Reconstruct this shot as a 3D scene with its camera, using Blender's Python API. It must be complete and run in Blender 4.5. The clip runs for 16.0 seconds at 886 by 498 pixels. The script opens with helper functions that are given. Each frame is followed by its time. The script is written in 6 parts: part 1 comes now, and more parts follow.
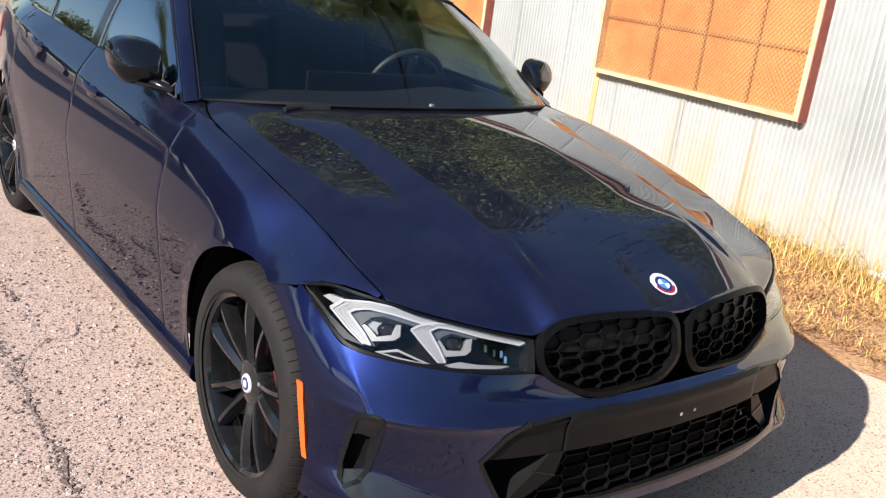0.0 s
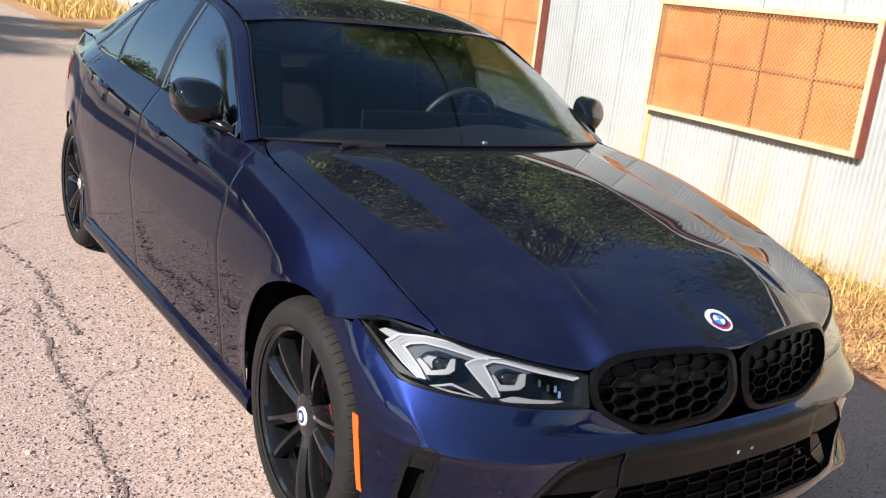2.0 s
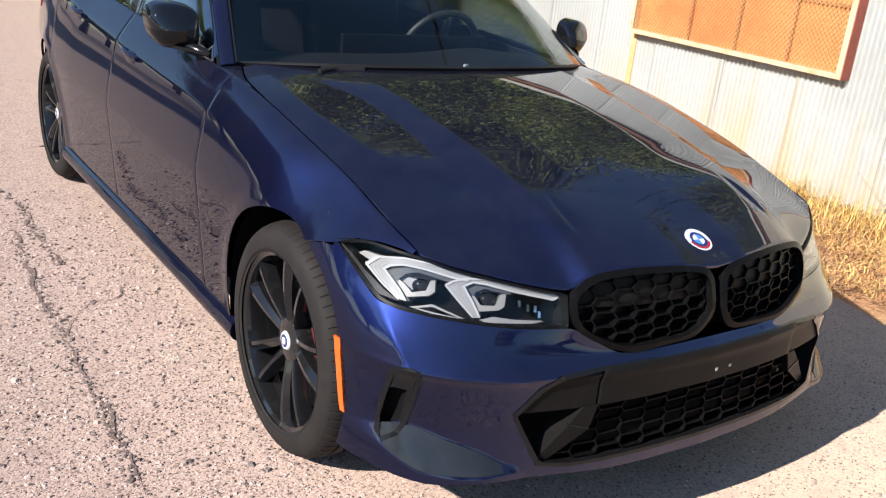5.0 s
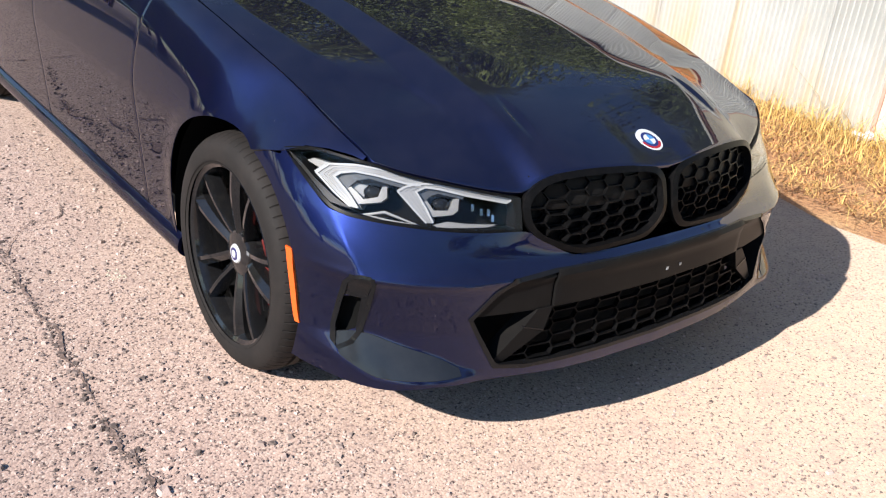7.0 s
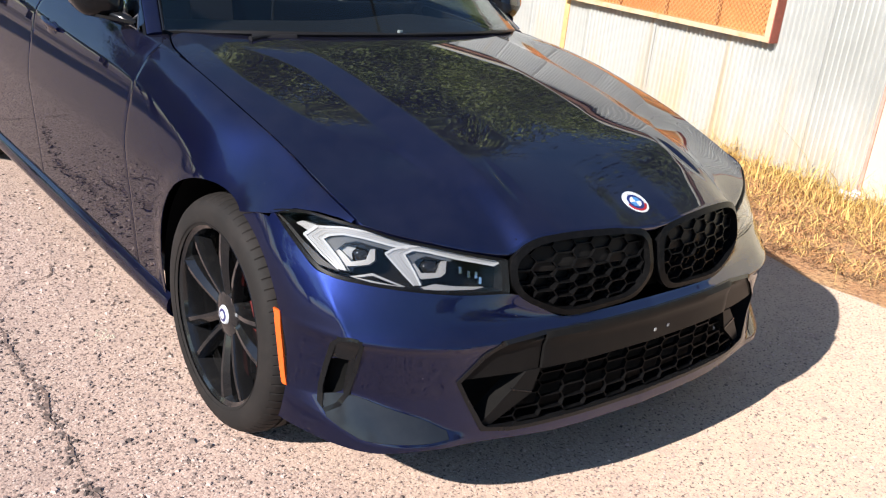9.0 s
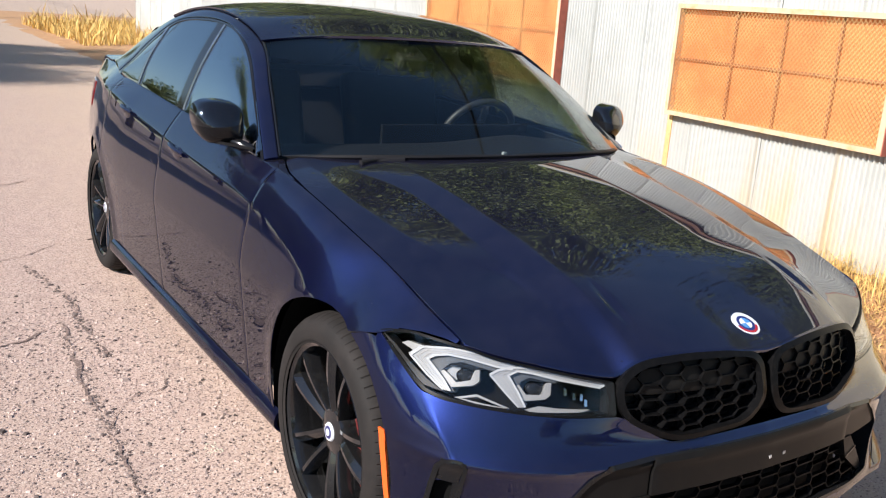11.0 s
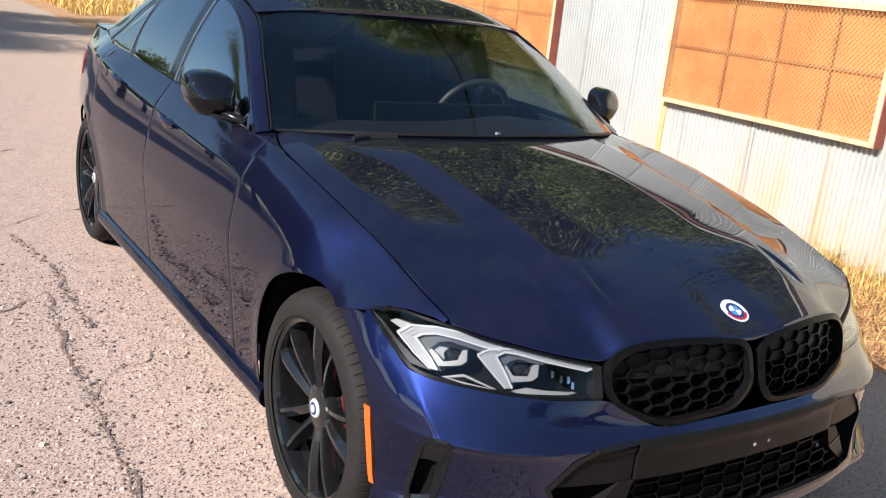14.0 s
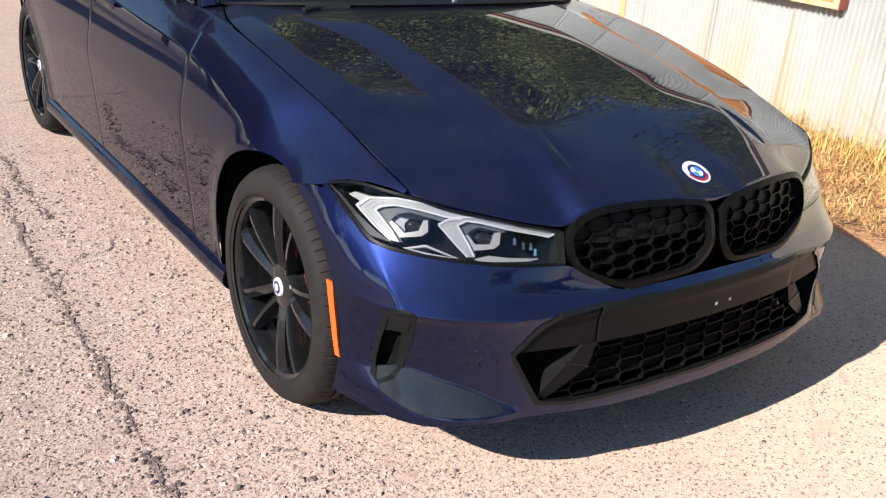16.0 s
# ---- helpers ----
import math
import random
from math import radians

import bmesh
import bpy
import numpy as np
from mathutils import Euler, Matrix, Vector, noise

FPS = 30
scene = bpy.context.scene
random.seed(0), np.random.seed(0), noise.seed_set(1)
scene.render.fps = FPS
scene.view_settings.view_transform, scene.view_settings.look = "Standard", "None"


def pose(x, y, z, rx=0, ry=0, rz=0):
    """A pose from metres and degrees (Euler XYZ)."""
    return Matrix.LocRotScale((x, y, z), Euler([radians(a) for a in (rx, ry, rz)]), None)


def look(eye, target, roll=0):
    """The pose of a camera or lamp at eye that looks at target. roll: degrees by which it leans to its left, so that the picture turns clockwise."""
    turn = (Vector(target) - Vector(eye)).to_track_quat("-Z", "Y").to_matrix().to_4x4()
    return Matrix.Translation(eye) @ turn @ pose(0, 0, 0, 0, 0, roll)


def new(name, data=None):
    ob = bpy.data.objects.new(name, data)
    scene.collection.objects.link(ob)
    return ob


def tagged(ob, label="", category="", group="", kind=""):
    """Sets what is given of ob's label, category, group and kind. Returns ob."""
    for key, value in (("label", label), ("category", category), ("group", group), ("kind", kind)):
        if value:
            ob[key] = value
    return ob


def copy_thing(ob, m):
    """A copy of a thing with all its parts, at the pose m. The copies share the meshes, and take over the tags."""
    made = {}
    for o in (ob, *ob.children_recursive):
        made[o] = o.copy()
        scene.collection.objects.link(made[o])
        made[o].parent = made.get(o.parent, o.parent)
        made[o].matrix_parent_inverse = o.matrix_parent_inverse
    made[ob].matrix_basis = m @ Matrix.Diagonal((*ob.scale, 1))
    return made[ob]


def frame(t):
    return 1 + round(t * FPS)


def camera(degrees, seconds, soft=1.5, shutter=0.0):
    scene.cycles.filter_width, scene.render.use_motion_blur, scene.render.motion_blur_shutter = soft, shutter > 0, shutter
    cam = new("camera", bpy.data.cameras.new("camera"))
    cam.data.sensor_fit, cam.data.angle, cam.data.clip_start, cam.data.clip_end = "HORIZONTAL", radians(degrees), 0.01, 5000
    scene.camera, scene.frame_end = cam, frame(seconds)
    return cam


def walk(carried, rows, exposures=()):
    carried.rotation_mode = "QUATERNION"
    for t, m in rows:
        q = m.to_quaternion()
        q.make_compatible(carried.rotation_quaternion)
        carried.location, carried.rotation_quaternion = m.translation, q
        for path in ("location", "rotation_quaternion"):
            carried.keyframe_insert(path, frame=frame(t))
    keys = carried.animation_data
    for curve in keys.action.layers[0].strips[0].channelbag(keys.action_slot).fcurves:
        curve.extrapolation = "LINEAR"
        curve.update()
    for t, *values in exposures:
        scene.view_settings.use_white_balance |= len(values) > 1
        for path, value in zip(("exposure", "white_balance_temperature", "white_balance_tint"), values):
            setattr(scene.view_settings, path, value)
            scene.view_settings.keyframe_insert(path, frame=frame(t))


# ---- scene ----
cam = camera(51.39, 16.0, soft=1.2)
# seconds, eye in metres, yaw, pitch and roll in degrees
PATH = [
    (0, -1.880, -2.077, 1.491, -38.21, -17.32, 7.42),
    (0.5, -1.889, -2.076, 1.492, -38.30, -16.75, 7.86),
    (1, -1.894, -2.084, 1.491, -36.53, -16.22, 7.25),
    (1.5, -1.901, -2.091, 1.494, -35.25, -15.86, 6.78),
    (2, -1.905, -2.094, 1.492, -34.71, -15.38, 6.53),
    (2.5, -1.913, -2.098, 1.492, -34.14, -15.29, 6.08),
    (3, -1.914, -2.108, 1.488, -33.91, -15.71, 5.88),
    (3.5, -1.918, -2.116, 1.484, -34.06, -15.87, 6.38),
    (4, -1.917, -2.112, 1.481, -34.00, -16.05, 6.11),
    (4.5, -1.911, -2.111, 1.484, -31.63, -15.56, 5.47),
    (5, -1.886, -2.108, 1.471, -35.96, -19.54, 6.26),
    (5.2, -1.885, -2.109, 1.464, -38.24, -21.34, 6.86),
    (7.3, -1.886, -2.088, 1.437, -40.10, -24.40, 6.17),
    (7.5, -1.882, -2.089, 1.439, -39.71, -24.03, 6.29),
    (8, -1.883, -2.091, 1.451, -39.94, -22.94, 6.99),
    (8.5, -1.882, -2.093, 1.455, -40.02, -21.49, 7.65),
    (9, -1.878, -2.098, 1.460, -40.17, -20.98, 6.24),
    (9.5, -1.886, -2.096, 1.470, -38.86, -19.60, 5.46),
    (10, -1.898, -2.094, 1.483, -33.97, -15.66, 4.28),
    (10.2, -1.893, -2.100, 1.492, -32.41, -14.59, 3.87),
    (12.3, -1.893, -2.095, 1.479, -34.78, -15.15, 5.99),
    (12.5, -1.895, -2.092, 1.479, -34.68, -15.19, 6.52),
    (13, -1.891, -2.089, 1.476, -34.28, -15.34, 7.23),
    (13.5, -1.890, -2.089, 1.476, -33.93, -15.56, 7.09),
    (14, -1.887, -2.087, 1.476, -33.73, -15.78, 6.11),
    (14.5, -1.883, -2.090, 1.475, -33.60, -15.88, 5.48),
    (15, -1.877, -2.089, 1.469, -34.03, -16.05, 5.47),
    (15.5, -1.876, -2.086, 1.464, -34.75, -16.58, 5.66),
    (16, -1.852, -2.083, 1.434, -36.46, -22.71, 4.84),
]


def aim(x, y, z, yaw, pitch, roll):
    a, b = radians(yaw), radians(pitch)
    way = Vector((-math.sin(a) * math.cos(b), math.cos(a) * math.cos(b), math.sin(b)))
    eye = Vector((x, y, z))
    return look(eye, eye + way, roll)


walk(cam, [(t, aim(x, y, z, yaw, pitch, roll)) for t, x, y, z, yaw, pitch, roll in PATH])

# ---- sky and sun ----
SUN_WAY = Vector((1.50, 0.12, -1.0)).normalized()      # the way the sunlight travels
world = bpy.data.worlds.new("sky")
scene.world = world
world.use_nodes = True
wn, wl = world.node_tree.nodes, world.node_tree.links
sky = wn.new("ShaderNodeTexSky")
sky.sky_type = "NISHITA"
sky.sun_disc = False
sky.sun_elevation = math.asin(-SUN_WAY.z)
sky.sun_rotation = math.atan2(-SUN_WAY.x, -SUN_WAY.y)
sky.dust_density = 0.0
sky.ozone_density = 4.0
wn["Background"].inputs["Strength"].default_value = 0.085
wl.new(sky.outputs[0], wn["Background"].inputs["Color"])
sun = new("sun", bpy.data.lights.new("sun", "SUN"))
sun.data.energy = 4.85
sun.data.angle = radians(0.53)
sun.data.color = (1.0, 0.94, 0.875)
sun.matrix_world = look((-20, -2, 14), Vector((-20, -2, 14)) + SUN_WAY)
scene.view_settings.exposure = 0.75

# ---- materials ----


def mat(name, base, rough=0.5, metal=0.0, coat=0.0, coat_rough=0.03, mottle=(), bump=None, spread=0.0, ior=1.5, coat_ior=1.43, edge=None, gleam=0.5):
    """mottle: (scale, colour, low, high) layers of noise; bump: (scale, strength, metres)."""
    m = bpy.data.materials.new(name)
    m.use_nodes = True
    n, l = m.node_tree.nodes, m.node_tree.links
    p = n["Principled BSDF"]
    p.inputs["Roughness"].default_value = rough
    p.inputs["Metallic"].default_value = metal
    p.inputs["Coat Weight"].default_value = coat
    p.inputs["Coat Roughness"].default_value = coat_rough
    p.inputs["IOR"].default_value = ior
    p.inputs["Coat IOR"].default_value = coat_ior
    p.inputs["Specular IOR Level"].default_value = gleam
    if edge:
        p.inputs["Specular Tint"].default_value = (*edge, 1)
    rgb = n.new("ShaderNodeRGB")
    rgb.outputs[0].default_value = (*base, 1)
    out = rgb.outputs[0]
    geo = n.new("ShaderNodeNewGeometry")
    for scale, colour, low, high in mottle:
        tex = n.new("ShaderNodeTexNoise")
        tex.inputs["Scale"].default_value = scale
        tex.inputs["Detail"].default_value = 6
        tex.inputs["Roughness"].default_value = 0.62
        l.new(geo.outputs["Position"], tex.inputs["Vector"])
        ramp = n.new("ShaderNodeMapRange")
        ramp.inputs["From Min"].default_value = low
        ramp.inputs["From Max"].default_value = high
        l.new(tex.outputs["Fac"], ramp.inputs["Value"])
        mix = n.new("ShaderNodeMix")
        mix.data_type = "RGBA"
        l.new(ramp.outputs[0], mix.inputs["Factor"])
        l.new(out, mix.inputs[6])
        mix.inputs[7].default_value = (*colour, 1)
        out = mix.outputs[2]
    if spread:
        info = n.new("ShaderNodeObjectInfo")
        hsv = n.new("ShaderNodeHueSaturation")
        rng = n.new("ShaderNodeMapRange")
        rng.inputs["To Min"].default_value = 1 - spread
        rng.inputs["To Max"].default_value = 1 + spread
        isl = n.new("ShaderNodeMath")
        isl.operation = "ADD"
        l.new(geo.outputs["Random Per Island"], isl.inputs[0])
        l.new(info.outputs["Random"], isl.inputs[1])
        frac = n.new("ShaderNodeMath")
        frac.operation = "FRACT"
        l.new(isl.outputs[0], frac.inputs[0])
        l.new(frac.outputs[0], rng.inputs["Value"])
        l.new(rng.outputs[0], hsv.inputs["Value"])
        l.new(out, hsv.inputs["Color"])
        out = hsv.outputs[0]
    l.new(out, p.inputs["Base Color"])
    if bump:
        scale, strength, metres = bump
        tex = n.new("ShaderNodeTexNoise")
        tex.inputs["Scale"].default_value = scale
        tex.inputs["Detail"].default_value = 5
        l.new(geo.outputs["Position"], tex.inputs["Vector"])
        b = n.new("ShaderNodeBump")
        b.inputs["Strength"].default_value = strength
        b.inputs["Distance"].default_value = metres
        l.new(tex.outputs["Fac"], b.inputs["Height"])
        l.new(b.outputs[0], p.inputs["Normal"])
    return m


def glass_mat(name, tint, rough=0.0, f0=0.04):
    """A thin tinted pane: clear straight on, a mirror at a glancing angle."""
    m = bpy.data.materials.new(name)
    m.use_nodes = True
    n, l = m.node_tree.nodes, m.node_tree.links
    n.remove(n["Principled BSDF"])
    clear = n.new("ShaderNodeBsdfTransparent")
    clear.inputs[0].default_value = (*tint, 1)
    shine = n.new("ShaderNodeBsdfGlossy")
    shine.inputs["Roughness"].default_value = rough
    face = n.new("ShaderNodeLayerWeight")
    face.inputs[0].default_value = 0.5
    power = n.new("ShaderNodeMath")
    power.operation = "POWER"
    power.inputs[1].default_value = 5.0
    l.new(face.outputs["Facing"], power.inputs[0])
    scale = n.new("ShaderNodeMath")
    scale.operation = "MULTIPLY_ADD"
    scale.inputs[1].default_value = 1 - f0
    scale.inputs[2].default_value = f0
    l.new(power.outputs[0], scale.inputs[0])
    mix = n.new("ShaderNodeMixShader")
    l.new(scale.outputs[0], mix.inputs[0])
    l.new(clear.outputs[0], mix.inputs[1])
    l.new(shine.outputs[0], mix.inputs[2])
    l.new(mix.outputs[0], n["Material Output"].inputs[0])
    return m


def dust_and_lit_tops(m, colour, least, most):
    """Road dust in broad patches and fine specks, and a paler tone for daylit tops."""
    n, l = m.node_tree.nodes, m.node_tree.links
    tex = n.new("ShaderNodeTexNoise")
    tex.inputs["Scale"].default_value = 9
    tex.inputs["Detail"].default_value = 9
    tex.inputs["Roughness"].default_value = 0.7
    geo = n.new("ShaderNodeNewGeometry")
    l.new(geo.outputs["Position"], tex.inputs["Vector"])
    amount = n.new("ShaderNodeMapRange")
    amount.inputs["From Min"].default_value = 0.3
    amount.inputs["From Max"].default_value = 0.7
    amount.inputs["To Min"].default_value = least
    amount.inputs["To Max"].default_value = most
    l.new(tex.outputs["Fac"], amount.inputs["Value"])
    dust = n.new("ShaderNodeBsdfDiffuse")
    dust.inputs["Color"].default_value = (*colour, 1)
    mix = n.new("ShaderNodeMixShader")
    # up-facing paint gets more of it: daylight on the tops put into the colour
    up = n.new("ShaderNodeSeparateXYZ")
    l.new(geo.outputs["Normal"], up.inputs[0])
    top_lift = n.new("ShaderNodeMapRange")
    top_lift.inputs["From Min"].default_value = 0.3
    top_lift.inputs["From Max"].default_value = 0.9
    top_lift.inputs["To Min"].default_value = 0.15
    l.new(up.outputs[2], top_lift.inputs["Value"])
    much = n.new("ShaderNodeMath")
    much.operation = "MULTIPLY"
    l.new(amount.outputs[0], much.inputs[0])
    l.new(top_lift.outputs[0], much.inputs[1])
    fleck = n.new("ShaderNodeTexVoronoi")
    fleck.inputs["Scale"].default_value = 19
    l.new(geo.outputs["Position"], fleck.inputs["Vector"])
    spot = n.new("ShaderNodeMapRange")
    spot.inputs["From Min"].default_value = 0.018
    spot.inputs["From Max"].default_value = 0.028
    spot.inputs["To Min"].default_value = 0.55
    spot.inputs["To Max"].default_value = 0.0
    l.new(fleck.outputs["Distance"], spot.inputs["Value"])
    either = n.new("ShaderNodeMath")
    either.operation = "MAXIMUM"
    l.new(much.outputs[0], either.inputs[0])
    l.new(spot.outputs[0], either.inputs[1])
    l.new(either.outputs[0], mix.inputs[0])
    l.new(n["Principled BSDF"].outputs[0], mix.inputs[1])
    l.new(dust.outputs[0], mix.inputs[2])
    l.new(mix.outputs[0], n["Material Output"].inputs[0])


M = {}
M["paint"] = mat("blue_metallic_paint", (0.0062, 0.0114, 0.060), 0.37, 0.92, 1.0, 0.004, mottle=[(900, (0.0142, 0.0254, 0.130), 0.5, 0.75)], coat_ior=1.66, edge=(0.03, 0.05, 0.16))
# pale film: dust, and the brightness of the sunlit bonnet
dust_and_lit_tops(M["paint"], (0.26, 0.25, 0.31), 0.010, 0.034)
M["black_gloss"] = mat("gloss_black_plastic", (0.010, 0.010, 0.011), 0.08, gleam=0.32, mottle=[(40, (0.016, 0.015, 0.014), 0.55, 0.8)])
M["black"] = mat("satin_black_plastic", (0.018, 0.017, 0.018), 0.42, mottle=[(60, (0.016, 0.015, 0.014), 0.5, 0.8)], gleam=0.2)
M["dusty"] = mat("dusty_black_plastic", (0.011, 0.0105, 0.0105), 0.36, gleam=0.08, mottle=[(25, (0.015, 0.014, 0.013), 0.45, 0.8), (300, (0.024, 0.022, 0.021), 0.64, 0.85)])
M["pillar_gloss"] = mat("polished_black_pillar", (0.006, 0.006, 0.007), 0.04, coat=1.0, coat_rough=0.0)
M["grille"] = mat("black_grille_plastic", (0.0055, 0.0055, 0.006), 0.30, gleam=0.07, mottle=[(60, (0.014, 0.013, 0.013), 0.5, 0.8)])
M["void"] = mat("unlit_inner_body", (0.008, 0.008, 0.008), 0.8, gleam=0.04)
M["rubber"] = mat("tyre_rubber", (0.015, 0.013, 0.0125), 0.75, gleam=0.3, mottle=[(14, (0.026, 0.021, 0.0195), 0.42, 0.75)], bump=(300, 0.25, 0.001))
M["scoop"] = mat("satin_grey_scoop", (0.016, 0.019, 0.025), 0.14, gleam=0.42, mottle=[(8, (0.026, 0.029, 0.034), 0.42, 0.7)])
M["wheel"] = mat("jet_black_wheel_lacquer", (0.011, 0.011, 0.012), 0.14, 0.0, 0.8, 0.03, mottle=[(30, (0.022, 0.021, 0.020), 0.5, 0.85)], gleam=0.5)
M["steel"] = mat("brake_steel", (0.25, 0.24, 0.23), 0.35, 1.0, mottle=[(40, (0.14, 0.11, 0.09), 0.45, 0.7)])
M["caliper"] = mat("red_caliper_paint", (0.13, 0.015, 0.012), 0.35)
M["chrome"] = mat("bright_chrome", (0.8, 0.8, 0.82), 0.08, 1.0)
M["white_plastic"] = mat("white_light_guide", (0.40, 0.405, 0.415), 0.25, coat=0.4)
M["guide_face"] = mat("milky_light_guide", (0.29, 0.295, 0.305), 0.25, coat=0.4)
M["pale"] = mat("pale_satin_trim", (0.30, 0.295, 0.29), 0.35, 0.2)
M["frosted"] = mat("frosted_light_guide", (0.10, 0.104, 0.112), 0.3, 0.3, coat=0.4)
M["silver"] = mat("silver_reflector", (0.55, 0.56, 0.58), 0.18, 0.9)
M["orange"] = mat("orange_reflector", (0.85, 0.13, 0.02), 0.15, coat=0.6)
M["red_lens"] = mat("red_tail_lens", (0.35, 0.01, 0.01), 0.1, coat=0.8)
M["leather"] = mat("black_leather", (0.020, 0.019, 0.020), 0.5, bump=(220, 0.2, 0.001))
M["dash"] = mat("charcoal_dash_plastic", (0.014, 0.014, 0.016), 0.6, gleam=0.2, bump=(400, 0.2, 0.0006))
M["lens"] = glass_mat("clear_polycarbonate", (0.97, 0.975, 0.98), f0=0.02)
M["windscreen"] = glass_mat("laminated_windscreen_glass", (0.80, 0.86, 0.85), f0=0.05)
M["side_glass"] = glass_mat("tinted_side_glass", (0.58, 0.63, 0.62), f0=0.46)
M["dark_glass"] = glass_mat("privacy_side_glass", (0.09, 0.10, 0.105), f0=0.46)
M["rear_glass"] = glass_mat("smoked_rear_glass", (0.06, 0.066, 0.07), f0=0.04)
M["emblem_white"] = mat("white_enamel", (0.75, 0.77, 0.8), 0.2, coat=1)
M["emblem_red"] = mat("red_enamel", (0.45, 0.02, 0.03), 0.2, coat=1)
M["emblem_blue"] = mat("pale_blue_enamel", (0.08, 0.28, 0.62), 0.2, coat=1)
M["emblem_navy"] = mat("navy_enamel", (0.02, 0.03, 0.16), 0.2, coat=1)


# ---- building tools ----


def part(name, bm, material, parent=None, label="", smooth=True, angle=38):
    """Links a bmesh as one mesh object, under a thing or a part."""
    me = bpy.data.meshes.new(name)
    bmesh.ops.recalc_face_normals(bm, faces=bm.faces) if len(bm.faces) < 60000 else None
    bm.to_mesh(me)
    bm.free()
    me.materials.append(material)
    if smooth:
        me.shade_smooth()
        me.set_sharp_from_angle(angle=radians(angle))
    ob = new(name, me)
    ob.parent = parent
    if label:
        ob["label"] = label
    return ob


def empty(name, label, category, group="", kind="", at=(0, 0, 0)):
    ob = new(name)
    ob.location = at
    ob.empty_display_size = 0.1
    return tagged(ob, label, category, group, kind)


def pchip(xs, ys):
    """A smooth curve through the points that never overshoots."""
    xs, ys = np.asarray(xs, float), np.asarray(ys, float)
    if xs[0] > xs[-1]:
        xs, ys = xs[::-1], ys[::-1]
    h = np.diff(xs)
    d = np.diff(ys, axis=0) / (h if ys.ndim == 1 else h[:, None])
    m = np.zeros_like(ys)
    m[0], m[-1] = d[0], d[-1]
    for i in range(1, len(xs) - 1):
        w1, w2 = 2 * h[i] + h[i - 1], h[i] + 2 * h[i - 1]
        with np.errstate(divide="ignore", invalid="ignore"):
            k = (w1 + w2) / (w1 / d[i - 1] + w2 / d[i])
        m[i] = np.where(d[i - 1] * d[i] > 0, k, 0.0)

    def at(x):
        x = min(max(x, xs[0]), xs[-1])
        i = min(int(np.searchsorted(xs, x, "right")) - 1, len(xs) - 2)
        t, g = (x - xs[i]) / h[i], h[i]
        return ((2 * t ** 3 - 3 * t * t + 1) * ys[i] + (t ** 3 - 2 * t * t + t) * g * m[i]
                + (3 * t * t - 2 * t ** 3) * ys[i + 1] + (t ** 3 - t * t) * g * m[i + 1])
    return at


def eased(curve, lo, hi, width, n=600):
    """The same curve with its bends eased over a width."""
    xs = np.linspace(lo, hi, n)
    ys = np.array([curve(x) for x in xs])
    k = max(int(width / (hi - lo) * n), 1)
    ker = np.exp(-np.linspace(-2.2, 2.2, 2 * k + 1) ** 2)
    pad = np.concatenate([ys[0] - (ys[1:k + 1] - ys[0])[::-1], ys, ys[-1] + (ys[-1] - ys[-k - 1:-1])[::-1]])
    ys = np.convolve(pad, ker / ker.sum(), "valid")
    return pchip(xs, ys)


def spline(points, closed=False):
    """Catmull-Rom through points of any dimension; call with 0..1."""
    pts = np.asarray(points, float)
    n = len(pts)

    def at(u):
        k = u * (n if closed else n - 1)
        i = int(min(max(math.floor(k), 0), (n if closed else n - 1) - 1))
        t = k - i
        g = (lambda j: pts[j % n]) if closed else (lambda j: pts[j] if 0 <= j < n else (2 * pts[0] - pts[1] if j < 0 else 2 * pts[-1] - pts[-2]))
        a, b, c, d = g(i - 1), g(i), g(i + 1), g(i + 2)
        return 0.5 * (2 * b + (c - a) * t + (2 * a - 5 * b + 4 * c - d) * t * t + (3 * b - a - 3 * c + d) * t ** 3)
    return at


def solid(fn, nu, nv, thick=0.012, roll=0.0025, bm=None, flip=False):
    """A panel: the surface fn(u, v) with a thickness on its inner side and edges rolled in a little."""
    bm = bm or bmesh.new()
    edge = lambda n: [0.0, 0.12 / n] + [i / n for i in range(1, n)] + [1 - 0.12 / n, 1.0]
    us, vs = edge(nu), edge(nv)
    P = np.array([[fn(u, v) for v in vs] for u in us])
    du, dv = np.gradient(P, axis=0), np.gradient(P, axis=1)
    N = np.cross(du, dv)
    N /= np.linalg.norm(N, axis=2, keepdims=True) + 1e-12
    if flip:
        N = -N
    Q = P - N * thick
    R = P.copy()
    for k in (0, -1):
        R[k, :] -= N[k, :] * roll
    for k in (0, -1):
        R[1:-1, k] -= N[1:-1, k] * roll
    a, b = len(us), len(vs)
    top = [[bm.verts.new(R[i, j]) for j in range(b)] for i in range(a)]
    low = [[bm.verts.new(Q[i, j]) for j in range(b)] for i in range(a)]
    for i in range(a - 1):
        for j in range(b - 1):
            bm.faces.new((top[i][j], top[i + 1][j], top[i + 1][j + 1], top[i][j + 1]))
            bm.faces.new((low[i][j], low[i][j + 1], low[i + 1][j + 1], low[i + 1][j]))
    for i in range(a - 1):
        bm.faces.new((top[i][0], low[i][0], low[i + 1][0], top[i + 1][0]))
        bm.faces.new((top[i][-1], top[i + 1][-1], low[i + 1][-1], low[i][-1]))
    for j in range(b - 1):
        bm.faces.new((top[0][j], top[0][j + 1], low[0][j + 1], low[0][j]))
        bm.faces.new((top[-1][j], low[-1][j], low[-1][j + 1], top[-1][j + 1]))
    return bm


